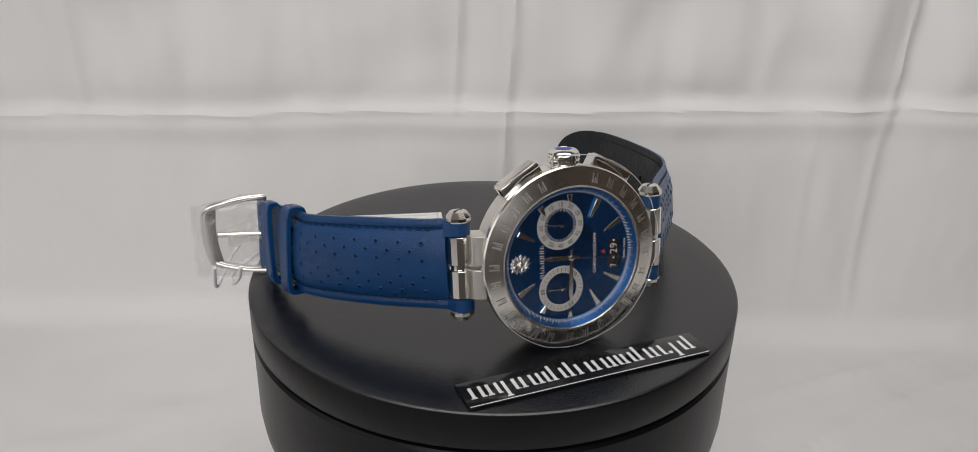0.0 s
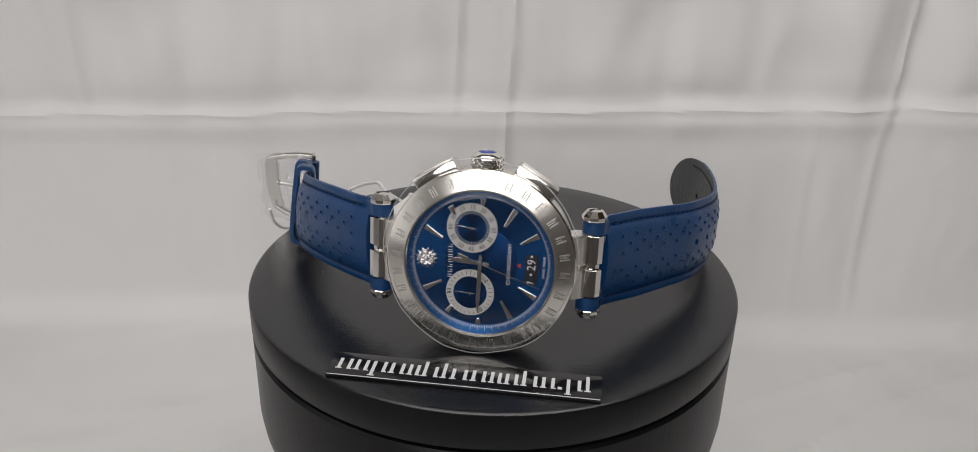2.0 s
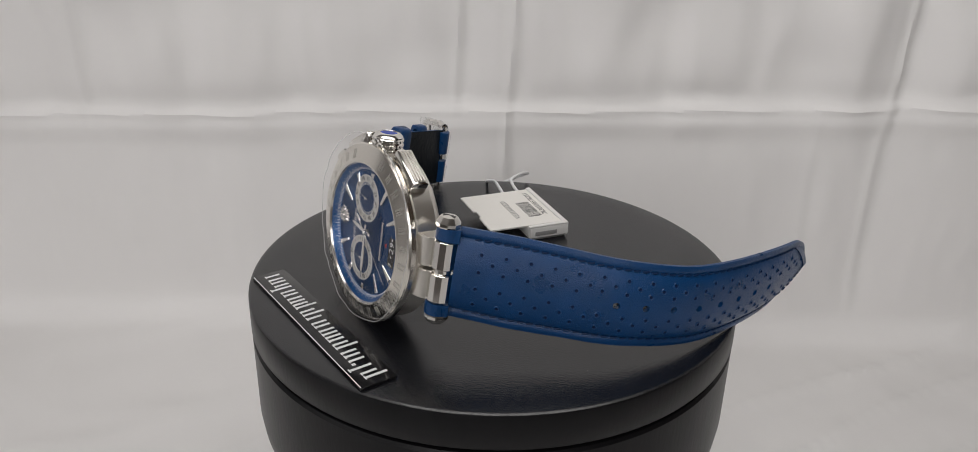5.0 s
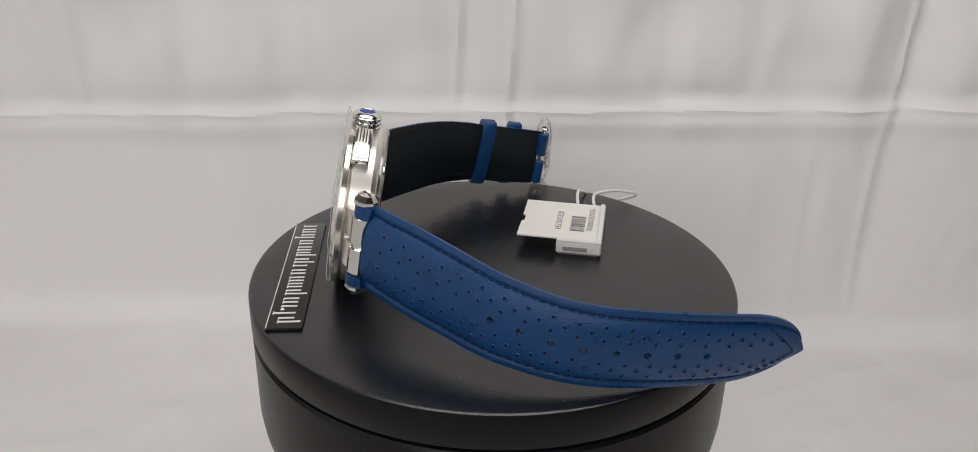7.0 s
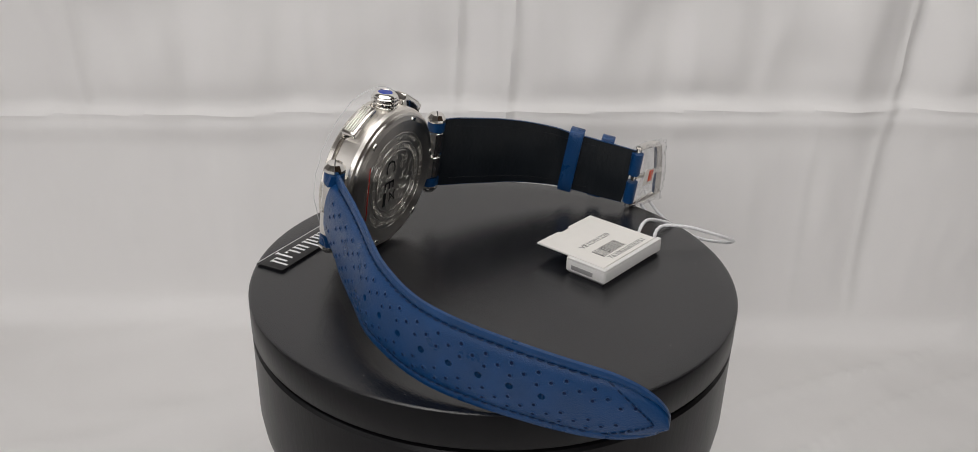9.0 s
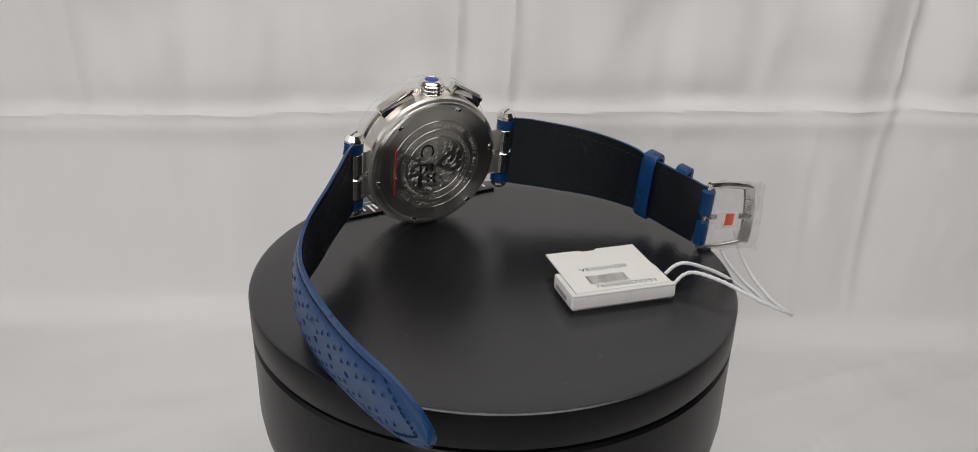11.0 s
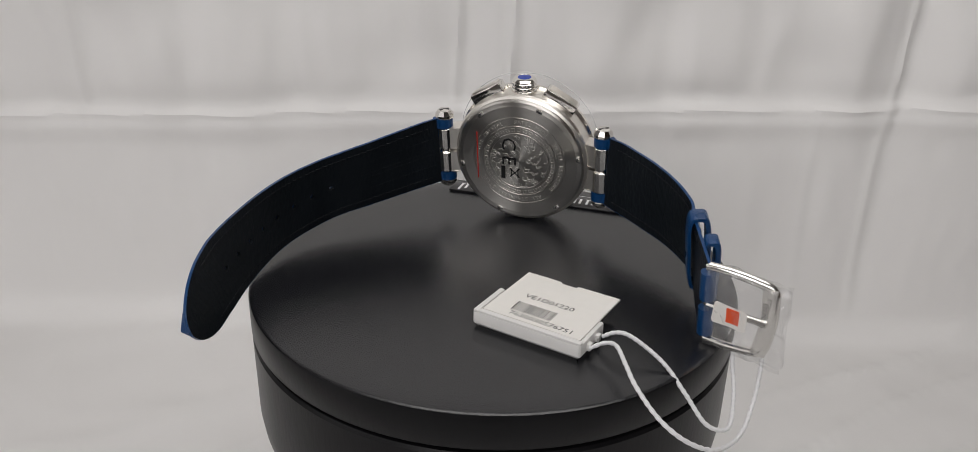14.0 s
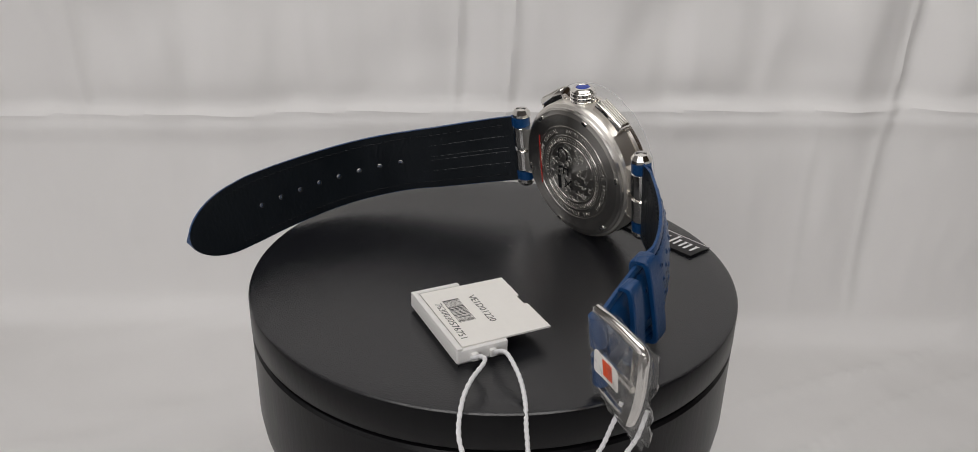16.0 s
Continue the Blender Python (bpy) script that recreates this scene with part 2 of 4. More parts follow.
def cloth_backdrop():
    """One white sheet: front hem, table, bend, and wall with folds and ironing creases."""
    bm = bmesh.new()
    bend = 0.014
    prof = [(-0.421, -0.0035), (-0.420, -0.001), (-0.417, 0.0)]
    prof += [(y, 0.0) for y in steps((-0.41, 0.0, 0.01), (0.0, WALL_Y - bend, 0.004))]
    for i in range(1, 9):
        a = math.pi / 2 * i / 8
        prof.append((WALL_Y - bend + bend * math.sin(a), bend - bend * math.cos(a)))
    prof += [(WALL_Y, h) for h in steps((bend + 0.0015, 0.21, 0.0015), (0.21, 0.45, 0.015))]
    xs = steps((-0.75, -0.28, 0.02), (-0.28, 0.28, 0.0015), (0.28, 0.75, 0.02))
    rows = []
    for k, (y, h) in enumerate(prof):
        row = []
        wall = min(1, max(0, (h - 0.006) / 0.03))
        for x in xs:
            hc = h - 0.1155 - 0.031 * x - 0.0016 * noise.noise((x * 9, 0, 2))
            upper = 1 / (1 + math.exp(-hc / 0.004))
            drift = x + 0.012 * noise.noise((x * 3, h * 6, 9))
            fold = 0.0050 * noise.noise((drift * 15, h * 2.5, 1.0)) + 0.0040 * noise.noise((drift * 36 + 4, h * 7, 7.0)) * (0.45 + upper) + 0.0012 * noise.noise((x * 80, h * 30, 3)) * upper
            fold += 0.0022 * noise.noise((x * 22, h * 26, 12)) * (0.25 + upper) + 0.0005 * noise.noise((x * 110, h * 60, 5))
            crease = 0.0020 * math.exp(-(hc / 0.0017) ** 2) + 0.0024 * math.exp(-((hc + 0.006) / 0.006) ** 2) - 0.0018 * math.exp(-((hc - 0.006) / 0.006) ** 2)
            crease *= 0.75 + 0.6 * noise.noise((x * 16, 3, 3)) ** 2 + 0.3 * noise.noise((x * 40, 1, 1))
            for xc, size, top in ((0.183, 0.0016, 1), (0.181, 0.0008, -1), (-0.021, 0.0011, 1), (0.004, 0.0012, 0), (-0.19, 0.0006, 1), (0.150, 0.0004, -1)):
                part_of = upper if top == 1 else (1 - upper if top == -1 else 1.0)
                q = x - xc - 0.004 * noise.noise((0, h * 9, xc * 9))
                crease += part_of * size * (math.exp(-(q / 0.0020) ** 2) - 0.9 * math.exp(-((q - 0.005) / 0.004) ** 2))
            flat = 1.5 * (0.0016 * noise.noise((x * 9, y * 9, 2)) + 0.0008 * noise.noise((x * 30, y * 30, 5)) + 0.0012 * noise.noise((x * 6 + y * 22, y * 4, 8)) + 0.0005 * noise.noise((x * 70, y * 50, 4))) + 0.0022 * (1 - abs(noise.noise((x * 14 - y * 26, y * 7 + x * 3, 21)))) ** 6
            row.append(bm.verts.new((x, y - wall * (fold + crease), TABLE + h + ((1 - wall) * flat if h > -0.01 else 0))))
        rows.append(row)
    for a, b in zip(rows, rows[1:]):
        for i in range(len(xs) - 1):
            bm.faces.new((a[i], a[i + 1], b[i + 1], b[i]))
    ob = part("backdrop", bm, CLOTH, None, "white cotton sheet with soft folds and ironing creases", kind="structure")
    return tagged(ob, category="backdrop")


def room():
    """Unseen plain walls, added to close the place and fill the reflections."""
    def slab(name, x0, x1, y0, y1, z0, z1, paint=None):
        bm = box(x0 * 1000, x1 * 1000, y0 * 1000, y1 * 1000, z0 * 1000, z1 * 1000)
        tagged(part(name, bm, paint or WALL_PAINT, None, "unseen plain matt surface added to close the room", smooth=False), category=name.split("_")[0], kind="structure")
    slab("floor", -1.6, 1.6, -2.0, 1.2, -0.95, -0.90, DARK_WOOD)
    slab("ceiling", -1.6, 1.6, -2.0, 1.2, 1.75, 1.80)
    # made-up wall, greyer than the others to dim what the lid reflects
    slab("wall_north", -1.6, 1.6, 1.2, 1.3, -0.9, 1.75, NORTH_PAINT)
    slab("wall_south", -1.6, 1.6, -2.1, -2.0, -0.9, 1.75)
    slab("wall_west", -1.7, -1.6, -2.0, 1.2, -0.9, 1.75)
    # dark finish invented for this unseen side, for contrast in the steel
    slab("wall_east", 1.6, 1.7, -2.0, 1.2, -0.9, 1.75, DARK_WOOD)
    bm = box(-745, 745, -420, 260, -160, -124.2, 3)
    tagged(part("table", bm, DARK_WOOD, None, "dark wooden table under the white sheet"), category="table")


# ---- stand ----
def display_stand():
    ob = thing("display_stand", "round black-stained wooden display box turning on the sheet", "display stand")
    lid = part("lid", lathe([(0, 0), (30, 0), (60, 0), (66.2, 0), (66.75, -0.1), (67.05, -0.32)], 160), LID_BLACK, ob, "satin black lid with fine grain")
    part("lid_rim", lathe([(67.05, -0.32), (67.25, -0.8), (67.3, -9.0), (66.9, -9.6), (60, -9.6), (0, -9.6)], 160), BODY_BLACK, lid, "black turned side of the lid")
    part("body", lathe([(0, -9.8), (64.5, -9.8), (64.5, -10.6), (66.6, -10.8), (67.2, -11.6), (67.2, -34), (66.6, -39), (65, -44), (62, -48.5), (58, -51), (52, -52), (48, -54), (48, -119), (0, -119)], 160), BODY_BLACK, ob, "black turned wooden body with rounded foot")
    dust = bmesh.new()
    rnd = random.Random(12)
    for k in range(16):
        a, r = rnd.uniform(0, 6.283), 64 * math.sqrt(rnd.random())
        join(dust, box(-0.06, 0.06, -0.04, 0.04, 0.0, 0.04), put(r * math.cos(a), r * math.sin(a), 0.02, rnd.uniform(0, 180)))
    part("dust", dust, CARD, ob, "tiny pale dust specks", False, kind="stuff")
    turning.append((ob, Matrix.Identity(4)))


# ---- watch ----
AZ, LEAN = radians(22.4), radians(8.5)
CENTRE = Vector((16.65, -33.35, 21.8))
EX = Vector((math.cos(AZ), math.sin(AZ), 0))
BACKWARD = Vector((-math.sin(AZ), math.cos(AZ), 0))
EUP = BACKWARD * math.sin(LEAN) + Vector((0, 0, math.cos(LEAN)))
EN = EX.cross(EUP)
WATCH = Matrix((EX, EUP, EN)).transposed().to_4x4()
WATCH.translation = CENTRE * MM
PIN_X, PIN_N = 25.0, -3.1


def into_watch(p):
    """From turntable mm to watch mm."""
    d = Vector(p) - CENTRE
    return Vector((d.dot(EX), d.dot(EUP), d.dot(EN)))


def watch():
    w = thing("wristwatch", "steel chronograph wristwatch with blue dial and blue perforated leather strap", "wristwatch", WATCH)
    case_and_back(w)
    bezel_and_glass(w)
    dial_parts(w)
    crown_and_pushers(w)
    for side in (-1, 1):
        lug(w, side)
    strap(w, "long_strap", LONG_PATH, LONG_WIDE, LONG_LEAN, True)
    strap(w, "buckle_strap", SHORT_PATH, SHORT_WIDE, SHORT_LEAN, False)
    buckle(w)
    turning.append((w, WATCH))
    return w


def case_and_back(w):
    case = part("case", lathe([(17, 1.8), (20.9, 1.8), (21.3, 1.4), (21.3, -3.6), (20.9, -4.6), (20.2, -5.0), (17, -5.0)], 128), BRUSHED, w, "brushed steel middle case", sharp=15)
    back = part("case_back", lathe([(0, -6.1), (9.1, -6.1), (9.2, -6.25), (9.5, -6.25), (9.6, -6.1), (11.5, -6.1), (11.6, -6.25), (11.9, -6.25), (12.0, -6.1), (14.3, -6.1), (14.4, -6.22), (14.65, -6.22), (14.75, -6.1), (18.2, -6.1), (18.9, -5.9), (19.5, -5.85), (20.0, -5.5), (20.2, -4.9)], 128), BACK_STEEL, w, "brushed steel screw-down case back with engraved rings", sharp=14)
    for k in range(6):
        a = 60 * k + 20
        n = box(-1.0, 1.0, -0.6, 0.6, -6.35, -5.6, 0.2)
        part("notch", n, STEEL, back, m=Matrix.Rotation(radians(a), 4, "Z") @ put(0, 18.6, 0))
    ring_text = "ALL STAINLESS STEEL   SAPPHIRE CRYSTAL   SWISS MADE   WATER RESISTANT   "
    bm = bmesh.new()
    for i, ch in enumerate(ring_text):
        if ch != " ":
            a = 360 * i / len(ring_text)
            join(bm, lettering(ch, 1.25, 0.08), Matrix.Rotation(radians(a - 30), 4, "Z") @ put(0, -13.15, -6.14) @ Matrix.Rotation(radians(180), 4, "Y") @ Matrix.Rotation(radians(180), 4, "Z"))
    part("engraved_lettering", bm, ETCHED, back, smooth=False)
    bm = bmesh.new()
    for k in range(36):
        a = 2 * math.pi * k / 36
        for dx, dy, sx, sy in ((0, 11.1, 0.62, 0.09), (-0.56, 10.6, 0.09, 0.55), (0.1, 10.15, 0.45, 0.09), (0.35, 10.45, 0.09, 0.25)):
            join(bm, box(dx - sx, dx + sx, dy - sy, dy + sy, -6.2, -6.0), Matrix.Rotation(a, 4, "Z"))
    part("key_pattern", bm, ETCHED, back, "engraved meander border", smooth=False)
    bm = bmesh.new()
    rnd = random.Random(4)
    for k in range(100):
        a, r = rnd.uniform(0, 6.28), 8.0 * math.sqrt(rnd.random())
        b = a + rnd.uniform(-0.5, 0.5)
        p0 = Vector((r * math.cos(a), r * math.sin(a), -6.03))
        pts = [p0, p0 + Vector((math.cos(b + 0.6), math.sin(b + 0.6), 0)) * 0.8, p0 + Vector((math.cos(b - 0.3), math.sin(b - 0.3), 0)) * 1.7]
        join(bm, tube(pts, 0.16, 6, 8))
    part("relief", bm, ETCHED, back, "plain raised relief in the middle of the back")
    part("printed_mark", lettering("C E", 4.6, 0.03), PRINT_BLACK, back, "black printed conformity mark", False, Matrix.Translation((3.4 * MM, 3.2 * MM, -6.36 * MM)) @ Matrix.Rotation(radians(180), 4, "Y") @ Matrix.Rotation(radians(-90), 4, "Z"))
    b = box(4.4, 5.7, -6.4, -2.0, -6.38, -6.34)
    for q in (-1, 1):
        join(b, box(-2.2, 2.2, -0.18, 0.18, -6.38, -6.34), put(1.4, -4.0, 0, 45 * q))
    join(b, box(0.2, 0.5, -5.6, -2.6, -6.38, -6.34))
    join(b, box(2.3, 2.6, -5.4, -2.8, -6.38, -6.34))
    part("printed_bars", b, PRINT_BLACK, back, "black printed bin symbol as bars", smooth=False)
    part("red_film_edge", box(13.2, 13.5, -7.5, 8.5, -6.34, -6.22), RED, back, "thin red edge of the back film")


def word_bars(count, length, height, rnd, gap=0.32, z0=0.0, z1=0.1):
    """Plain upright bars in place of a name, centred, in mm."""
    bm = bmesh.new()
    step = length / count
    for i in range(count):
        x = -length / 2 + step * i
        wide = step * (1 - gap)
        join(bm, box(x, x + wide * 0.26, -height / 2, height / 2, z0, z1))
        join(bm, box(x + wide * 0.74, x + wide, -height / 2, height / 2 * rnd.choice((1.0, 0.1)), z0, z1))
    return bm


def bezel_and_glass(w):
    bez = part("bezel", lathe([(17.0, 1.9), (21.2, 1.9), (22.0, 2.3), (22.0, 3.5), (21.7, 3.9), (21.2, 4.05), (17.6, 4.95), (17.2, 4.9), (17.0, 4.5)], 160, closed=True), BEZEL_STEEL, w, "satin steel bezel with engraved plain bars", sharp=12)
    slope = math.atan2(0.9, 3.6)
    bars = bmesh.new()
    # four names round the ring, each drawn as seven plain bars
    for k in range(4):
        for i in range(7):
            a = 90 * k + 12.5 * (i - 3) + 55
            if k == 3 and i > 4:
                continue
            one = box(-0.75, -0.37, -1.15, 1.15, -0.05, 0.02)
            join(one, box(0.37, 0.75, -1.15, 1.15, -0.05, 0.02))
            join(one, box(-0.14, 0.14, -1.15, 0.2 + 0.5 * (i % 2), -0.05, 0.02))
            join(bars, one, Matrix.Rotation(radians(-a), 4, "Z") @ Matrix.Translation((0, 19.5 * MM, 4.475 * MM)) @ Matrix.Rotation(-slope, 4, "X"))
    part("engraved_bars", bars, BEZEL_ETCHED, bez, smooth=False)
    glass = part("crystal", lathe([(0, 5.15), (8, 5.08), (14, 4.85), (16.6, 4.6), (17.0, 4.5)], 96), CRYSTAL, w, "clear domed sapphire crystal")
    glass.visible_shadow = False
    bm = bmesh.new()
    ring = []
    for i in range(72):
        a = 2 * math.pi * i / 72
        r = 21.7 + 0.3 * noise.noise((math.cos(a) * 2, math.sin(a) * 2, 0)) + 2.9 * max(0.0, math.sin(a) * 0.8 + 0.2)
        ring.append((r * math.cos(a), r * math.sin(a)))
    inner = bm.verts.new((0, 0, 5.5 * MM))
    mid = [bm.verts.new((x * 0.86 * MM, y * 0.86 * MM, 5.3 * MM)) for x, y in ring]
    out = [bm.verts.new((x * MM, y * MM, (4.9 + 0.5 * noise.noise((x * 0.3, y * 0.3, 4))) * MM)) for x, y in ring]
    for i in range(72):
        j = (i + 1) % 72
        bm.faces.new((inner, mid[i], mid[j]))
        bm.faces.new((mid[i], out[i], out[j], mid[j]))
    film = part("protective_film", bm, FILM, w, "clear plastic film over the glass")
    film.visible_shadow = False
    edge = part("film_edge", tube([(x, y, 4.9 + 0.5 * noise.noise((x * 0.3, y * 0.3, 4))) for x, y in ring], 0.10, 6, 144, closed=True), FILM_EDGE, film, "pale cut edge of the film")
    edge.visible_shadow = False


def dial_parts(w):
    D = 2.7
    dial = part("dial", lathe([(0, D), (9, D), (16.3, D)], 96), DIAL, w, "sunray blue dial")
    part("flange", lathe([(15.4, D + 0.05), (17.0, 4.4)], 96), FLANGE, dial, "bright blue minute flange")
    ticks = bmesh.new()
    for k in range(240):
        a = 2 * math.pi * k / 240
        long = k % 4 == 0
        join(ticks, box(-0.06, 0.06, 0, 1.3 if long else 0.75, 0, 0.03), Matrix.Rotation(a, 4, "Z") @ Matrix.Translation((0, 15.5 * MM, (D + 0.16) * MM)) @ Matrix.Rotation(math.atan2(1.65, 1.6), 4, "X"))
    part("minute_ticks", ticks, PRINT_WHITE, dial, "fine white minute ticks", False, kind="stuff")
    part("dial_centre", lathe([(0, D + 0.08), (8.2, D + 0.08), (8.4, D + 0.0)], 96), DIAL_CENTRE, dial, "smooth darker blue dial centre")
    for (cx, cy, ro, ri, count, labels) in ((-2.3, 8.0, 5.9, 4.0, 60, [("60", 180), ("05", 150), ("10", 120), ("15", 90), ("20", 60), ("25", 30), ("30", 0), ("35", -30), ("40", -60), ("45", -90), ("50", -120), ("55", -150)]), (-2.2, -7.6, 5.7, 3.9, 30, [("30", 180), ("10", 45), ("20", -60)])):
        ring = part("subdial_ring", lathe([(ri, D + 0.05), (ri + 0.1, D + 0.3), (ro - 0.1, D + 0.3), (ro, D + 0.05)], 72), SILVER, dial, "silver ring with black numerals", m=put(cx, cy, 0))
        part("subdial_face", lathe([(0, D + 0.12), (ri + 0.05, D + 0.12)], 64), DIAL_CENTRE, ring, "blue sunk subdial face", m=put(cx, cy, 0))
        marks = bmesh.new()
        for k in range(count):
            a = 2 * math.pi * k / count
            if count == 60:
                join(marks, box(-0.045, 0.045, 3.35, 3.95, D + 0.13, D + 0.17), put(cx, cy, 0) @ Matrix.Rotation(a, 4, "Z"))
            else:
                join(marks, box(-0.05, 0.05, 4.5, 5.3, D + 0.3, D + 0.33), put(cx, cy, 0) @ Matrix.Rotation(a, 4, "Z"))
        part("subdial_ticks", marks, PRINT_WHITE if count == 60 else PRINT_BLACK, ring, "", False, kind="stuff")
        for text, a in labels:
            r = (ro + ri) / 2
            part("numeral", lettering(text, 1.05, 0.03), PRINT_BLACK, ring, "", False, put(cx + r * math.cos(radians(a)), cy + r * math.sin(radians(a)), D + 0.33, a - 90 if not (a < -10 and a > -170) else a + 90))
        arm = part("subdial_pointer", box(-3.6, 1.0, -0.09, 0.09, D + 0.45, D + 0.52, 0.02), STEEL, ring, "thin steel pointer", m=put(cx, cy, 0, -8 if count == 60 else -2))
        part("pointer_hub", lathe([(0, D + 0.75), (0.35, D + 0.72), (0.45, D + 0.4)], 20), STEEL, ring, "", m=put(cx, cy, 0))
    for k in range(12):
        a = 30 * k                          # from +x, the six o'clock side
        if k in (0, 6):
            continue
        short = k in (3, 9)
        near = k in (4, 8)
        r0, r1 = (13.6, 15.2) if short else ((12.6, 14.9) if near else (10.3, 15.1))
        wedge = prism([(r0, -0.36), (r1, -0.78), (r1, 0.78), (r0, 0.36)], D, D + 0.62, 0.22)
        part("hour_marker", wedge, STEEL, dial, "polished steel hour marker", False, Matrix.Rotation(radians(a), 4, "Z"))
    # emblem at twelve: a plain rough silver boss
    bm = bmesh.new()
    bmesh.ops.create_icosphere(bm, subdivisions=5, radius=1.0)
    for v in bm.verts:
        a = math.atan2(v.co.y, v.co.x)
        r = math.hypot(v.co.x, v.co.y)
        curl = 0.13 * math.cos(13 * a) * r * r + 0.10 * noise.noise(v.co * 5)
        rise = 0.55 + 0.25 * math.sin(9 * r + 1.0) + 0.25 * noise.noise(v.co * 6)
        v.co = Vector((v.co.x * 2.35 * (1 + curl), v.co.y * 2.1 * (1 + curl), v.co.z * rise)) * MM
    part("emblem", bm, STEEL, dial, "plain silver relief boss", m=put(-12.7, 0, D + 0.25))
    rnd = random.Random(6)
    part("name_bars", word_bars(7, 8.4, 1.1, rnd, 0.42, D + 0.10, D + 0.15), PRINT_WHITE, dial, "white plain bars", False, put(-7.1, 0, 0, 90))
    part("lettering", lettering("CHRONOGRAPH", 0.92, 0.03), PRINT_WHITE, dial, "white lettering", False, put(6.6, 0, D + 0.14, 90, 1.0))
    part("lettering", lettering("SWISS  MADE", 0.62, 0.03), PRINT_WHITE, dial, "small white lettering", False, put(14.6, 0, D + 0.06, 90))
    win = part("date_window", prism([(10.3, -4.3), (12.9, -4.6), (13.4, -1.5), (13.4, 1.6), (12.9, 2.9), (10.3, 2.7)], D, D + 0.05), DATE_BLACK, dial, "black arched date window", False)
    part("numeral", lettering("29", 2.0, 0.03), PRINT_WHITE, win, "white date numerals", False, put(11.8, 0.4, D + 0.09, 90))
    part("numeral", lettering("7", 1.5, 0.03), PRINT_WHITE, win, "", False, put(11.7, -3.9, D + 0.09, 100))
    for q in (-1.9, 2.4):
        part("dot", lathe([(0, D + 0.1), (0.3, D + 0.1)], 16), PRINT_WHITE, win, "", m=put(11.7, q, 0))
    part("red_triangle", prism([(8.3, 0.0), (9.3, 0.6), (9.3, -0.6)][::1], D + 0.08, D + 0.14), RED, dial, "small red triangle", False, m=put(0, 0, 0))
    # pointers
    def blade(name, length, wide, z, a, tail, label):
        bm = prism([(-tail, -wide * 0.35), (-tail, wide * 0.35), (0, wide * 0.5), (length * 0.72, wide * 0.62), (length, 0), (length * 0.72, -wide * 0.62), (0, -wide * 0.5)], z, z + 0.18, 0.06)
        return part(name, bm, STEEL, dial, label, False, Matrix.Rotation(radians(a), 4, "Z"))
    blade("hour_pointer", 7.5, 1.0, D + 0.75, 176, 2.0, "polished steel hour pointer")
    blade("minute_pointer", 12.2, 0.85, D + 1.0, -91, 2.0, "polished steel minute pointer")
    bm = prism([(0, -0.12), (14.8, -0.05), (14.8, 0.05), (0, 0.12)], D + 1.3, D + 1.38)
    join(bm, box(-5.2, 0, -0.10, 0.10, D + 1.3, D + 1.38))
    join(bm, box(-5.4, -3.0, -0.42, 0.42, D + 1.3, D + 1.4, 0.05))
    second = part("second_pointer", bm, STEEL, dial, "thin steel seconds pointer with box counterweight", False)
    part("pointer_hub", lathe([(0, D + 1.65), (0.5, D + 1.6), (0.7, D + 1.2), (0.75, D + 0.2)], 24), STEEL, dial)
    seconds_parts.append(second)


seconds_parts = []


def crown_and_pushers(w):
    ay = Matrix.Rotation(radians(-90), 4, "X")       # z axis to +y
    prof = [(1.6, 19.5), (3.0, 20.3)]
    for b in range(3):
        z = 20.9 + 1.15 * b
        prof += [(3.45, z), (3.8, z + 0.25), (3.8, z + 0.75), (3.45, z + 0.98)]
    prof += [(3.5, 24.5), (2.9, 25.1), (2.1, 25.3), (2.0, 25.2)]
    cr = lathe(prof, 60)
    for v in cr.verts:
        r = math.hypot(v.co.x, v.co.y)
        if r > 3.7 * MM:
            k = round(math.atan2(v.co.y, v.co.x) / (2 * math.pi / 60))
            f = 1 - 0.03 * (k % 2)
            v.co.x *= f
            v.co.y *= f
    crown = part("crown", cr, STEEL, w, "ribbed polished steel crown", m=ay)
    part("crown_cap", lathe([(0, 25.5), (1.2, 25.45), (2.05, 25.2)], 32), BLUE_CAP, crown, "blue domed cap", m=ay)
    for q in (-1, 1):
        m = Matrix.Rotation(radians(q * 30.5), 4, "Z")
        push = part("pusher", box(-5.4, 5.4, 19.5, 23.9, -2.25, 1.95, 0.45, 2), STEEL, w, "long ridged steel chronograph pusher", m=m, sharp=25)
        for z in (-1.25, -0.5, 0.25, 1.0):
            part("ridge", box(-4.6, 4.6, 23.7, 24.3, z - 0.24, z + 0.24, 0.1), BRUSHED, push, m=m)


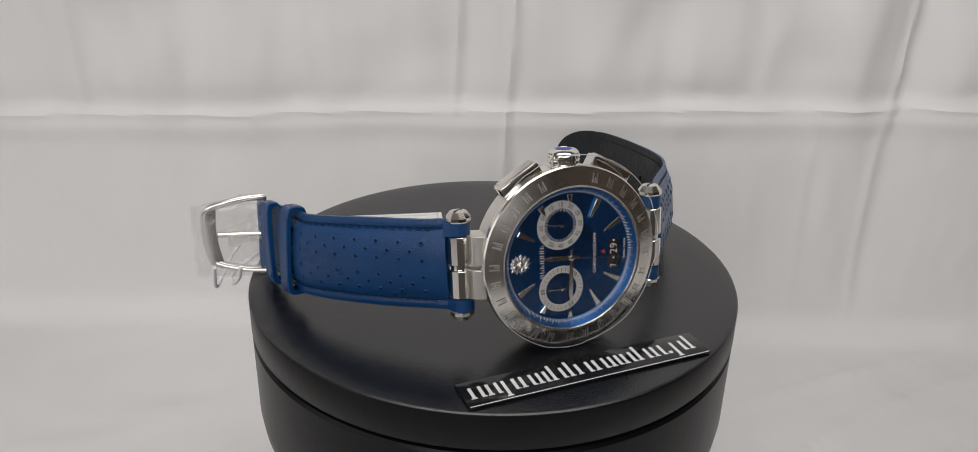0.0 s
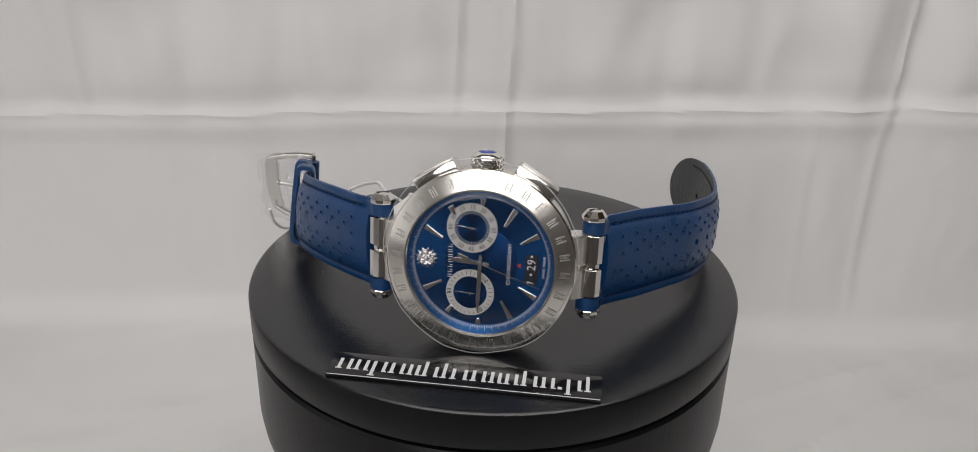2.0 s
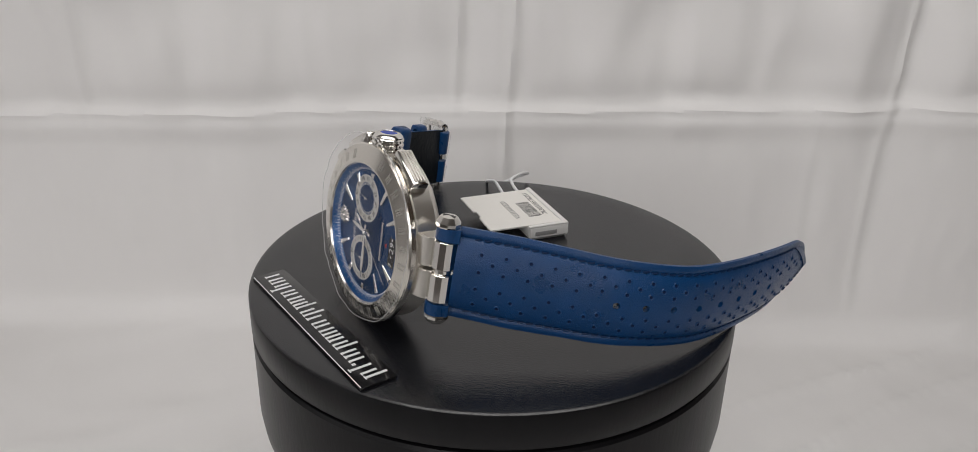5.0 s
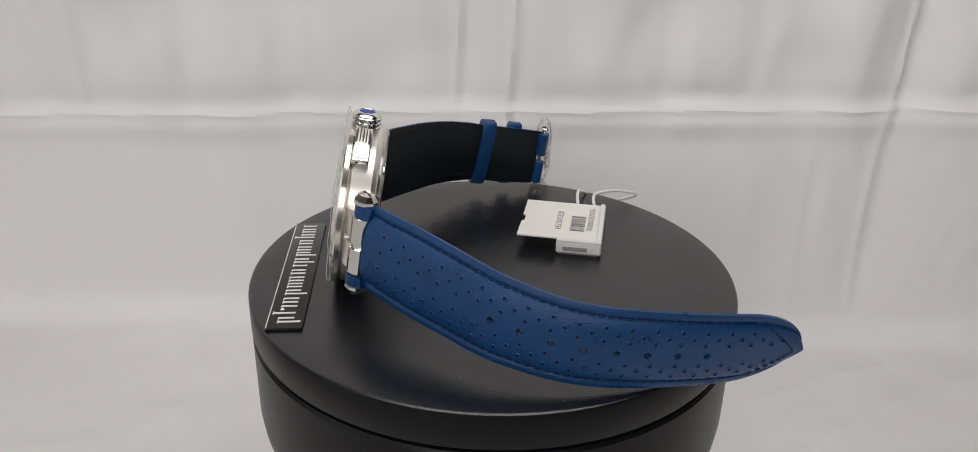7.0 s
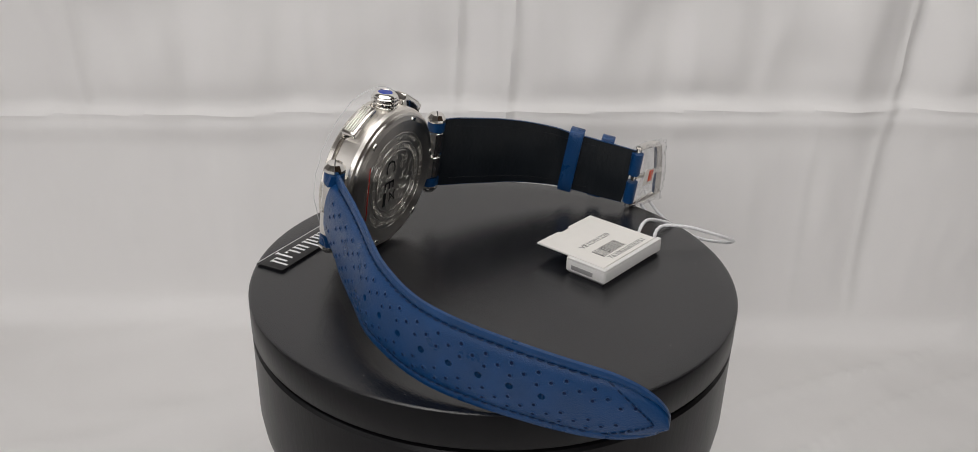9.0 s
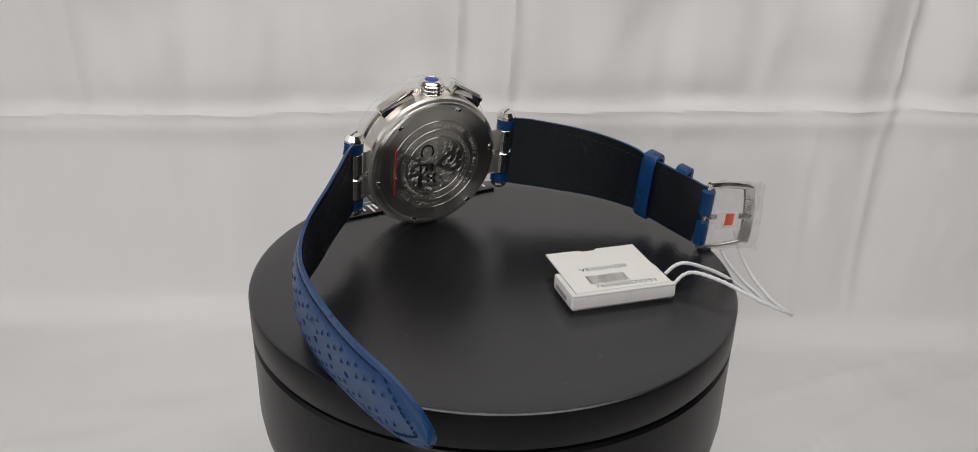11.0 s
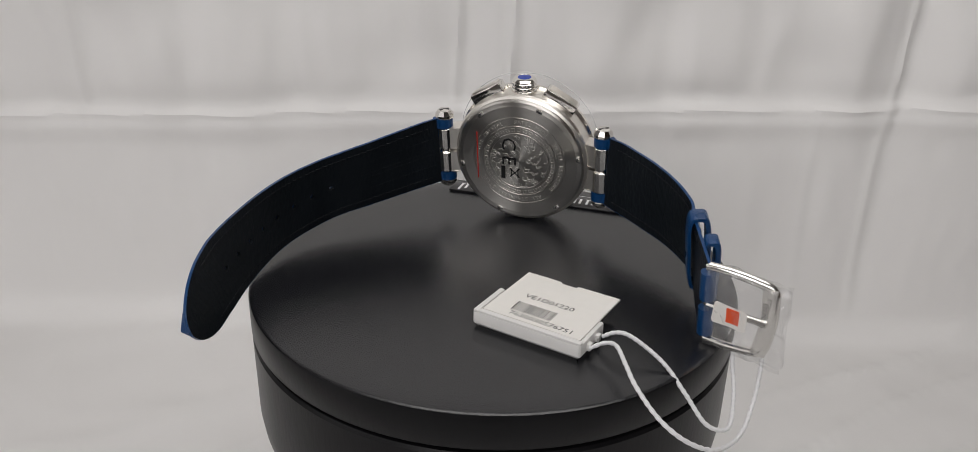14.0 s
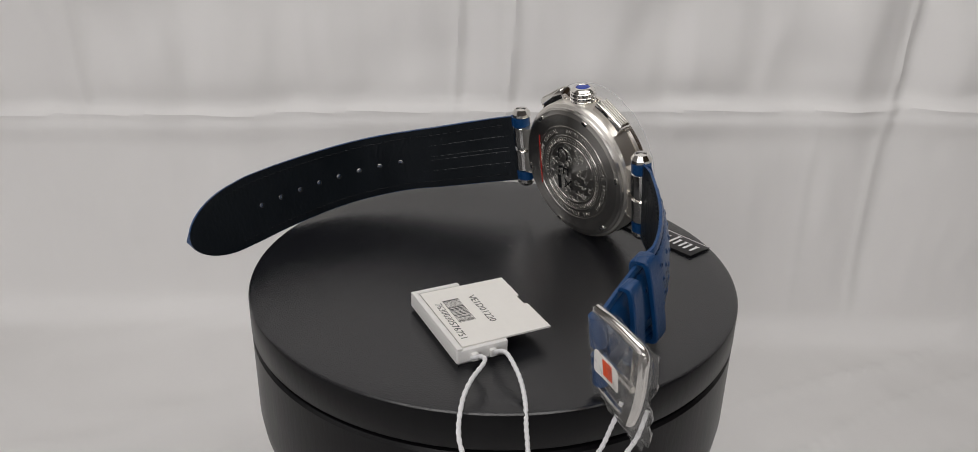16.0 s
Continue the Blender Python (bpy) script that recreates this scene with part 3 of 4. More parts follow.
def lug(w, side):
    """Split steel link, bar and faceted screw caps at one end of the case."""
    for q in (-1, 1):
        y0, y1 = (0.45, 7.6) if q > 0 else (-7.6, -0.45)
        pts = [(19.2, 1.75), (21.6, 1.25), (23.0, 0.55), (23.35, 0.1), (23.5, -0.6), (24.4, -1.4), (24.6, -4.8), (23.0, -5.0), (21.4, -4.2), (19.2, -3.8)]
        bm = bmesh.new()
        a = [bm.verts.new((side * x * MM, y0 * MM, z * MM)) for x, z in pts]
        b = [bm.verts.new((side * x * MM, y1 * MM, z * MM)) for x, z in pts]
        fa, fb = bm.faces.new(a), bm.faces.new(b[::-1])
        for i in range(len(pts)):
            j = (i + 1) % len(pts)
            bm.faces.new((a[i], a[j], b[j], b[i]))
        bmesh.ops.bevel(bm, geom=list(fa.edges) + list(fb.edges), offset=0.25 * MM, segments=2, affect="EDGES")
        part("lug_link", bm, BRUSHED, w, "brushed steel strap link")
        prof = [(1.4, y0 + 0.1), (2.55, y0 + 0.1), (2.9, y0 + 0.35), (2.9, y1 - 0.35), (2.55, y1 - 0.1), (1.4, y1 - 0.1)]
        part("link_barrel", lathe(prof, 12, closed=True), STEEL, w, "polished faceted barrel of the strap link", smooth=False, m=Matrix.Translation((side * PIN_X * MM, 0, PIN_N * MM)) @ Matrix.Rotation(radians(-90), 4, "X"))
    ay = Matrix.Translation((side * PIN_X * MM, 0, PIN_N * MM)) @ Matrix.Rotation(radians(-90), 4, "X")
    part("lug_bar", lathe([(0, -11), (1.5, -11), (1.5, -0.9), (2.2, -0.7), (2.2, 0.7), (1.5, 0.9), (1.5, 11), (0, 11)], 24), STEEL, w, "polished strap bar", m=ay)
    for q in (-1, 1):
        prof = [(0, 10.7), (2.85, 10.7), (2.95, 11.0), (2.95, 11.7), (2.0, 13.0), (0, 13.3)]
        bm = lathe(prof, 10)
        cap = part("screw_cap", bm, STEEL, w, "faceted polished screw cap", smooth=False, m=ay @ (Matrix.Rotation(radians(180), 4, "X") if q < 0 else Matrix.Identity(4)))
        part("screw_slot", box(-1.5, 1.5, -0.18, 0.18, 13.0, 13.32), ENGRAVED, cap, m=ay @ (Matrix.Rotation(radians(180), 4, "X") if q < 0 else Matrix.Identity(4)) @ Matrix.Rotation(radians(35), 4, "Z"))


# centre lines of the straps on the turntable, in mm; width and lean (degrees outward at the top) along them
LONG_PATH = [(38.6, -21.0, 21.3), (41.6, -11.9, 19.95), (46.3, 3.6, 17.4), (50.6, 19.8, 14.9), (49.3, 38.2, 12.2), (38.2, 61.2, 9.6), (22.5, 81.7, 6.6)]
LONG_WIDE = [(0, 22.2), (0.15, 22.2), (0.32, 21.0), (0.5, 20.3), (0.8, 20.4), (1, 17.5)]
LONG_LEAN = [(0, -5.0), (0.15, -8.5), (0.32, -9.0), (0.5, -1.0), (0.8, 10.0), (1.0, 12.0)]
SHORT_PATH = [(-7.6, -40.0, 21.3), (-18.2, -38.1, 20.25), (-34.4, -33.0, 18.3), (-45.4, -27.0, 16.2), (-50.3, -21.2, 14.95), (-57.3, -12.0, 12.95), (-61.8, -6.2, 11.6)]
SHORT_WIDE = [(0, 22.4), (0.3, 22.2), (0.7, 20.3), (1, 18.6)]
SHORT_LEAN = [(0, -2.0), (0.3, -4.0), (0.7, -8.0), (1.0, 0.0)]


def ramp(table, s):
    for (a, va), (b, vb) in zip(table, table[1:]):
        if s <= b:
            return va + (vb - va) * (s - a) / (b - a)
    return table[-1][1]


def strap_frame(path, leans, n=160):
    """Places, directions, width axes and outward axes along a strap, in watch mm."""
    pts, length = smooth_path(path, n)
    out = []
    for i, p in enumerate(pts):
        d = (pts[min(i + 1, n)] - pts[max(i - 1, 0)]).normalized()
        s = i / n
        flat = Vector((0, 0, 1)).cross(d).normalized()
        # outward: away from the wearer's wrist
        if flat.dot(Vector((p.x - 0, p.y - 0, 0))) < 0:
            flat = -flat
        lean = radians(ramp(leans, s))
        up = Vector((0, 0, 1)) - d * d.z
        up.normalize()
        up = up * math.cos(lean) + flat * math.sin(lean)
        k = max(0.0, 1 - s / 0.12)
        up = (up * (1 - k) + EUP * k)
        up = (up - d * up.dot(d)).normalized()
        face = d.cross(up).normalized()
        if face.dot(flat) < 0:
            face = -face
        m3 = Matrix((EX, EUP, EN))
        out.append((into_watch(p), m3 @ d, m3 @ up, m3 @ face))
    return out, length


def at_frame(frames, length, s):
    """Interpolated frame at s mm from the start."""
    n = len(frames) - 1
    x = max(0, min(n - 1e-6, s / length * n))
    i = int(x)
    t = x - i
    return [a.lerp(b, t) for a, b in zip(frames[i], frames[i + 1])]


def strap(w, name, path, wides, leans, long):
    frames, L = strap_frame(path, leans)
    start = 2.75
    holes = [L - 25.6 - 6.85 * k for k in range(8)] if long else []
    HR = 0.82

    def half_width(s):
        h = ramp(wides, s / L) / 2
        if long and s > L - 17:
            q = (s - (L - 17)) / 17
            h *= max(0.0, 1 - q ** 2.2) ** 0.52 * 0.985 + 0.015
        return h

    def thick(s):
        return 1.35 + 1.2 * math.exp(-s / 25.0)

    def surface(s, v, front, lift=0.0):
        """A point of the strap, v from -1 to 1 across."""
        p, d, up, face = at_frame(frames, L, s)
        h = half_width(s)
        t = thick(s)
        crown = 0.30 * (1 - abs(v) ** 8) + 0.82 * max(0.0, 1 - (abs(v) / 0.80) ** 3.0) - 0.24 * math.exp(-((abs(v) - 0.80) / 0.045) ** 2)
        z = (t * crown + lift) if front else (-0.75 - lift)
        return p + up * (h * v) + face * z

    us = [start + (L - start) * i / 130 for i in range(131)]
    for s in holes:
        us = [u for u in us if abs(u - s) > HR * 1.25] + [s - HR * 1.3, s + HR * 1.3]
    if long:
        us += [L - e for e in (0.04, 0.12, 0.25, 0.4, 0.6)]
    us = sorted(us)
    vs = [-1, -0.97, -0.93, -0.88, -0.84, -0.80, -0.76, -0.72, -0.62, -0.45, -0.28, -0.13, 0.13, 0.28, 0.45, 0.62, 0.72, 0.76, 0.80, 0.84, 0.88, 0.93, 0.97, 1]
    bm = bmesh.new()
    lin = bmesh.new()
    grids = {}
    for front, target in ((True, bm), (False, lin)):
        grids[front] = [[target.verts.new(surface(s, v * (1.0 if front else 0.985), front) * MM) for v in vs] for s in us]
    mid = vs.index(-0.13)
    for front, target in ((True, bm), (False, lin)):
        g = grids[front]
        for i in range(len(us) - 1):
            c = next((s for s in holes if abs((us[i] + us[i + 1]) / 2 - s) < 0.2), None)
            for j in range(len(vs) - 1):
                quad = (g[i][j], g[i + 1][j], g[i + 1][j + 1], g[i][j + 1])
                if c is not None and j == mid:
                    ring, deep = [], []
                    for k in range(16):
                        a = 2 * math.pi * (k + 2) / 16 + math.pi
                        h = half_width(c)
                        ring.append(target.verts.new(surface(c + HR * math.cos(a), HR * math.sin(a) / h, front) * MM))
                        deep.append(target.verts.new(surface(c + HR * 0.9 * math.cos(a), 0.9 * HR * math.sin(a) / h, front, -thick(c) * 0.9 if front else -0.75) * MM))
                    corners = list(quad)
                    # fan between the square cell and the round hole
                    ang = [math.atan2(math.sin(2 * math.pi * (k + 2) / 16 + math.pi), math.cos(2 * math.pi * (k + 2) / 16 + math.pi)) for k in range(16)]
                    for k in range(16):
                        kk = (k + 1) % 16
                        def corner(a):
                            ca, sa = math.cos(a), math.sin(a)
                            return (0 if sa < 0 else 3) if ca < 0 else (1 if sa < 0 else 2)
                        ca, cb = corner(ang[k] + 1e-6), corner(ang[kk] - 1e-6)
                        if ca == cb:
                            target.faces.new((corners[ca], ring[k], ring[kk]))
                        else:
                            target.faces.new((corners[ca], ring[k], ring[kk], corners[cb]))
                        target.faces.new((ring[k], deep[k], deep[kk], ring[kk]))
                        if k % 4 == 2:
                            target.faces.new((corners[(k // 4)], ring[k], corners[(k // 4 + 1) % 4]))
                    continue
                target.faces.new(quad)
    # leather edges down to the lining, then the lining's own face
    for jj in (0, len(vs) - 1):
        low = [bm.verts.new(surface(s, vs[jj], False) * MM) for s in us]
        for i in range(len(us) - 1):
            bm.faces.new((grids[True][i][jj], grids[True][i + 1][jj], low[i + 1], low[i]))
    for i, flip in ((0, False), (len(us) - 1, True)):
        row = grids[True][i]
        back = [bm.verts.new(surface(us[i], v, False) * MM) for v in vs]
        for j in range(len(vs) - 1):
            bm.faces.new((row[j], row[j + 1], back[j + 1], back[j]))
    bmesh.ops.remove_doubles(bm, verts=bm.verts, dist=1e-6)
    top = part(name, bm, LEATHER, w, "blue grained leather strap with perforations and stitching")
    part("lining", lin, LINING, top, "black leather lining")
    # ears that wrap the bar
    p, d, up, face = at_frame(frames, L, 0)
    for q in (-1, 1):
        ear = bmesh.new()
        n = 20
        y0, y1 = 7.75, 10.7
        rings = []
        for yy in (y0, y1):
            ring = []
            for k in range(n):
                a = 2 * math.pi * k / n
                x, z = 2.75 * math.cos(a), 2.75 * math.sin(a)
                ring.append(ear.verts.new((p + d * x + face * z + up * (q * yy)) * MM))
            rings.append(ring)
        for k in range(n):
            ear.faces.new((rings[0][k], rings[0][(k + 1) % n], rings[1][(k + 1) % n], rings[1][k]))
        ear.faces.new(rings[0])
        ear.faces.new(rings[1])
        pe, de, ue, fe = at_frame(frames, L, start + 0.3)
        arm = [ear.verts.new(v * MM) for v in (p + up * q * y0 + face * 2.7, p + up * q * y1 + face * 2.7, pe + ue * q * y1 + fe * 1.5, pe + ue * q * y0 + fe * 2.3, p + up * q * y0 - face * 2.7, p + up * q * y1 - face * 2.7, pe + ue * q * y1 - fe * 0.7, pe + ue * q * y0 - fe * 0.7)]
        for f in ((0, 1, 2, 3), (4, 7, 6, 5), (0, 3, 7, 4), (1, 5, 6, 2), (3, 2, 6, 7), (0, 4, 5, 1)):
            ear.faces.new([arm[k] for k in f])
        part("strap_ear", ear, LEATHER, top, "leather loop round the strap bar")
    # stitches
    for v, nm in ((0.80, "stitching"), (-0.80, "stitching")):
        for front in (True, False):
            st = bmesh.new()
            s = start + 3.5
            end = L - (15.0 if long else 12.0)
            while s < end:
                vv = v if front else v * 0.97
                a, b = surface(s, vv - 0.01, front, 0.16), surface(s + 1.45, vv + 0.012, front, 0.16)
                m = (a + b) / 2
                face = at_frame(frames, L, s)[3] * (0.10 if front else -0.06)
                join(st, tube([a - face, m + face, b - face], 0.27 if front else 0.14, 6, 4))
                s += 2.15
            part(nm, st, THREAD if front else DARK_THREAD, top, kind="stuff")
    if long:
        for v in (-0.42, -0.06, 0.06, 0.42):
            line = [surface(s, v, False, -0.10) for s in (start + 2.0, 10.0, 17.0, 24.0, 30.0)]
            part("embossed_line", tube(line, 0.16, 8, 24), LINING, top)
        st = bmesh.new()
        for k in range(-8, 9):
            v = k / 10
            s = L - 3.2 - 13.0 * (abs(v) ** 1.6)
            a = surface(s, max(-0.8, min(0.8, v * 0.95)), True, 0.12)
            b = surface(L - 3.2 - 13.0 * (abs(v + 0.06) ** 1.6), min(0.8, (v + 0.06) * 0.95), True, 0.12)
            join(st, tube([a, (a + b) / 2 + at_frame(frames, L, s)[3] * 0.1, b], 0.2, 6, 4))
        part("stitching", st, THREAD, top, kind="stuff")
    # punched dots, in staggered columns, all on one small mesh
    dot = lathe([(0, 0.0), (0.33, 0.0), (0.38, 0.08), (0.50, 0.11), (0.64, 0.05), (0.80, -0.12)], 14)
    dot_mesh = bpy.data.meshes.new("perforation")
    bmesh.ops.recalc_face_normals(dot, faces=dot.faces)
    dot.to_mesh(dot_mesh)
    dot.free()
    dot_mesh.materials.append(LEATHER)
    dot_mesh.materials.append(HOLE_SHADE)
    for f in dot_mesh.polygons:
        # dots aren't bored through: the darker core paints the shade inside a hole
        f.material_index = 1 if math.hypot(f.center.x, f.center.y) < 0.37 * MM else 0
        f.use_smooth = True
    col = 0
    s = start + 5.5
    end = L - (7 if long else 16)
    while s < end:
        rows = (0.54, 0.18, -0.19, -0.55) if col % 2 == 0 else (0.36, -0.37)
        if long and s > holes[-1] - 4:
            rows = (0.58, 0.28, -0.28, -0.58) if col % 2 == 0 else (0.43, -0.43)
        for v in rows:
            if long and s > L - 15 and abs(v) > 0.45:
                continue
            h = half_width(s)
            c = surface(s, v, True, 0.04)
            tx = (surface(s + 0.4, v, True) - surface(s - 0.4, v, True)).normalized()
            ty = (surface(s, v + 0.4 / h, True) - surface(s, v - 0.4 / h, True)).normalized()
            tz = tx.cross(ty).normalized()
            if tz.dot(at_frame(frames, L, s)[3]) < 0:
                tz = -tz
            o = new("perforation", dot_mesh)
            o.parent = top
            mm = Matrix((tx, tz.cross(tx), tz)).transposed().to_4x4()
            mm.translation = c * MM
            o.matrix_local = mm
        col += 1
        s += 2.8
    return top


def buckle(w):
    frames, L = strap_frame(SHORT_PATH, SHORT_LEAN)
    # leather keepers
    for s, wide, nm in ((L - 19.5, 4.6, "fixed"), (L - 9.5, 4.2, "free")):
        p, d, up, face = at_frame(frames, L, s)
        h = ramp(SHORT_WIDE, s / L) / 2 + 1.3
        bm = bmesh.new()
        outline = []
        for k in range(40):
            a = 2 * math.pi * k / 40
            cx, cy = math.cos(a), math.sin(a)
            e = 0.45
            outline.append((math.copysign(abs(cx) ** e, cx) * (3.0 if nm == 'fixed' else 2.2) + (0.6 if nm == 'fixed' else 1.9), math.copysign(abs(cy) ** e, cy) * h))
        rings = []
        for du in (-wide / 2, -wide / 2 + 0.3, wide / 2 - 0.3, wide / 2):
            edge = abs(du) > wide / 2 - 0.1
            ro, ri = [], []
            for x, y in outline:
                o = p + d * du + face * (x * (0.93 if edge else 1.0)) + up * (y * (0.985 if edge else 1.0))
                i = p + d * du + face * (x * 0.66) + up * (y * 0.90)
                ro.append(bm.verts.new(o * MM))
                ri.append(bm.verts.new(i * MM))
            rings.append((ro, ri))
        n = len(outline)
        for (ao, ai), (bo, bi) in zip(rings, rings[1:]):
            for k in range(n):
                kk = (k + 1) % n
                bm.faces.new((ao[k], ao[kk], bo[kk], bo[k]))
                bm.faces.new((ai[k], bi[k], bi[kk], ai[kk]))
        for ro, ri in (rings[0], rings[-1]):
            for k in range(n):
                kk = (k + 1) % n
                bm.faces.new((ro[k], ri[k], ri[kk], ro[kk]))
        part("keeper_loop", bm, LEATHER, w, "blue leather keeper loop")
    W = into_watch
    nt, nb = W((-62.5, -3.6, 21.6)), W((-62.5, -6.4, 1.0))
    ft, fb = W((-77.0, -7.6, 19.4)), W((-76.9, -6.4, 2.4))
    out = (ft - nt).normalized()
    up = (nt - nb).normalized()
    nrm = out.cross(up).normalized()
    mid_f = (ft + fb) / 2
    pts = [nt, nt.lerp(ft, 0.35) + up * 0.5, nt.lerp(ft, 0.75) + up * 0.3, ft - up * 0.6, (ft * 0.75 + fb * 0.25) + out * 0.9, mid_f + out * 1.2, (ft * 0.25 + fb * 0.75) + out * 0.9, fb + up * 0.6, nb.lerp(fb, 0.75) - up * 0.3, nb.lerp(fb, 0.35) - up * 0.5, nb]
    bm = tube(pts, 1.0, 12, 80, flat=1.15)
    b = part("buckle", bm, STEEL, w, "polished steel pin buckle in clear wrap")
    # broad engraved far bar
    bm = bmesh.new()
    g = []
    for i in range(17):
        t = i / 16
        c = ft.lerp(fb, t) + out * (0.9 * math.sin(math.pi * t))
        g.append([bm.verts.new((c + out * o + nrm * z) * MM) for o, z in ((-2.6, -0.5), (-2.6, 0.5), (0.2, 1.3), (1.0, 0.6), (1.0, -0.6), (0.2, -1.1))])
    for r0, r1 in zip(g, g[1:]):
        for k in range(6):
            bm.faces.new((r0[k], r0[(k + 1) % 6], r1[(k + 1) % 6], r1[k]))
    bm.faces.new(g[0])
    bm.faces.new(g[-1])
    part("far_bar", bm, STEEL, b, "broad polished far bar")
    m = Matrix((-up, out, nrm)).transposed().to_4x4()
    if m.determinant() < 0:
        m = Matrix((up, out, nrm)).transposed().to_4x4()
    m.translation = (mid_f - out * 0.9 + nrm * 1.15) * MM
    part("lettering", lettering("STAINLESS STEEL", 1.1, 0.03), PRINT_BLACK, b, "engraved lettering", False, m)
    part("spring_bar", tube([nt + up * 0.2, nb - up * 0.2], 0.8, 12, 6), STEEL, b)
    mid_n = (nt + nb) / 2
    part("tongue", tube([mid_n, mid_n.lerp(mid_f, 0.5) + nrm * 0.8, mid_f + nrm * 1.0], 0.75, 10, 14, flat=1.2), STEEL, b, "polished steel buckle tongue")
    part("strap_end", tube([nt - up * 1.6, mid_n + up * 1.3], 1.9, 16, 6), LEATHER, b, "leather wrapped round the bar")
    part("strap_end", tube([mid_n - up * 1.3, nb + up * 1.6], 1.9, 16, 6), LEATHER, b, "leather wrapped round the bar")
    # white sticker with an orange block
    def plate(name, cx, cy, sx, sy, z, material, label):
        c = mid_n + out * cx + up * cy + nrm * z
        bm = bmesh.new()
        v = [bm.verts.new((c + out * a * sx + up * e * sy + nrm * f * 0.06) * MM) for a in (-1, 1) for e in (-1, 1) for f in (-1, 1)]
        bmesh.ops.convex_hull(bm, input=bm.verts)
        part(name, bm, material, b, label, False)
    corners_at = [(1.9, -1.9), (2.4, -2.5), (6.0, -2.3), (9.6, -2.6), (10.1, -2.1), (10.2, 2.7), (9.7, 3.3), (6.4, 3.4), (3.0, 3.7), (2.5, 3.1)]
    bm = bmesh.new()
    lo = [bm.verts.new((mid_n + out * x + up * y + nrm * 2.85) * MM) for x, y in corners_at]
    hi = [bm.verts.new((mid_n + out * x + up * y + nrm * 2.95) * MM) for x, y in corners_at]
    bm.faces.new(lo)
    bm.faces.new(hi)
    for k in range(len(corners_at)):
        q = (k + 1) % len(corners_at)
        bm.faces.new((lo[k], lo[q], hi[q], hi[k]))
    part("sticker", bm, CARD, b, "white paper sticker with rounded corners", False)
    plate("sticker_block", 6.9, 0.9, 1.5, 2.0, 3.05, ORANGE, "orange block on the sticker")
    # crumpled clear wrap round the buckle
    for sgn, nm in ((1, "wrap"), (-1, "wrap")):
        bm = bmesh.new()
        g = []
        for i in range(22):
            row = []
            for j in range(18):
                u, v = i / 21, j / 17
                ragged = 1.6 * noise.noise((v * 5, 2, sgn)) * u
                c = (nt + up * 1.2).lerp(nb - up * 1.4, v).lerp((ft + up * 1.4 + out * (4.2 + ragged)).lerp(fb - up * 3.0 + out * (4.8 + ragged), v), u)
                bump = 1.5 * (1 - 2.4 * abs(noise.noise((u * 5, v * 6, 3 * sgn)))) + 0.8 * abs(noise.noise((u * 11, v * 10, sgn)))
                thick = 1.9 * math.sqrt(max(0.0, 1 - (2 * v - 1) ** 4)) * math.sqrt(max(0.0, 1 - max(0, 2 * u - 1) ** 3)) + 0.05
                row.append(bm.verts.new((c + nrm * sgn * (thick + bump * 0.6) + up * 0.8 * noise.noise((u * 5, v * 4, 9))) * MM))
            g.append(row)
        for r0, r1 in zip(g, g[1:]):
            for k in range(17):
                bm.faces.new((r0[k], r0[k + 1], r1[k + 1]))
                bm.faces.new((r0[k], r1[k + 1], r1[k]))
        ob = part(nm, bm, WRAP, b, "crumpled clear plastic wrap", sharp=35)
        ob.visible_shadow = False


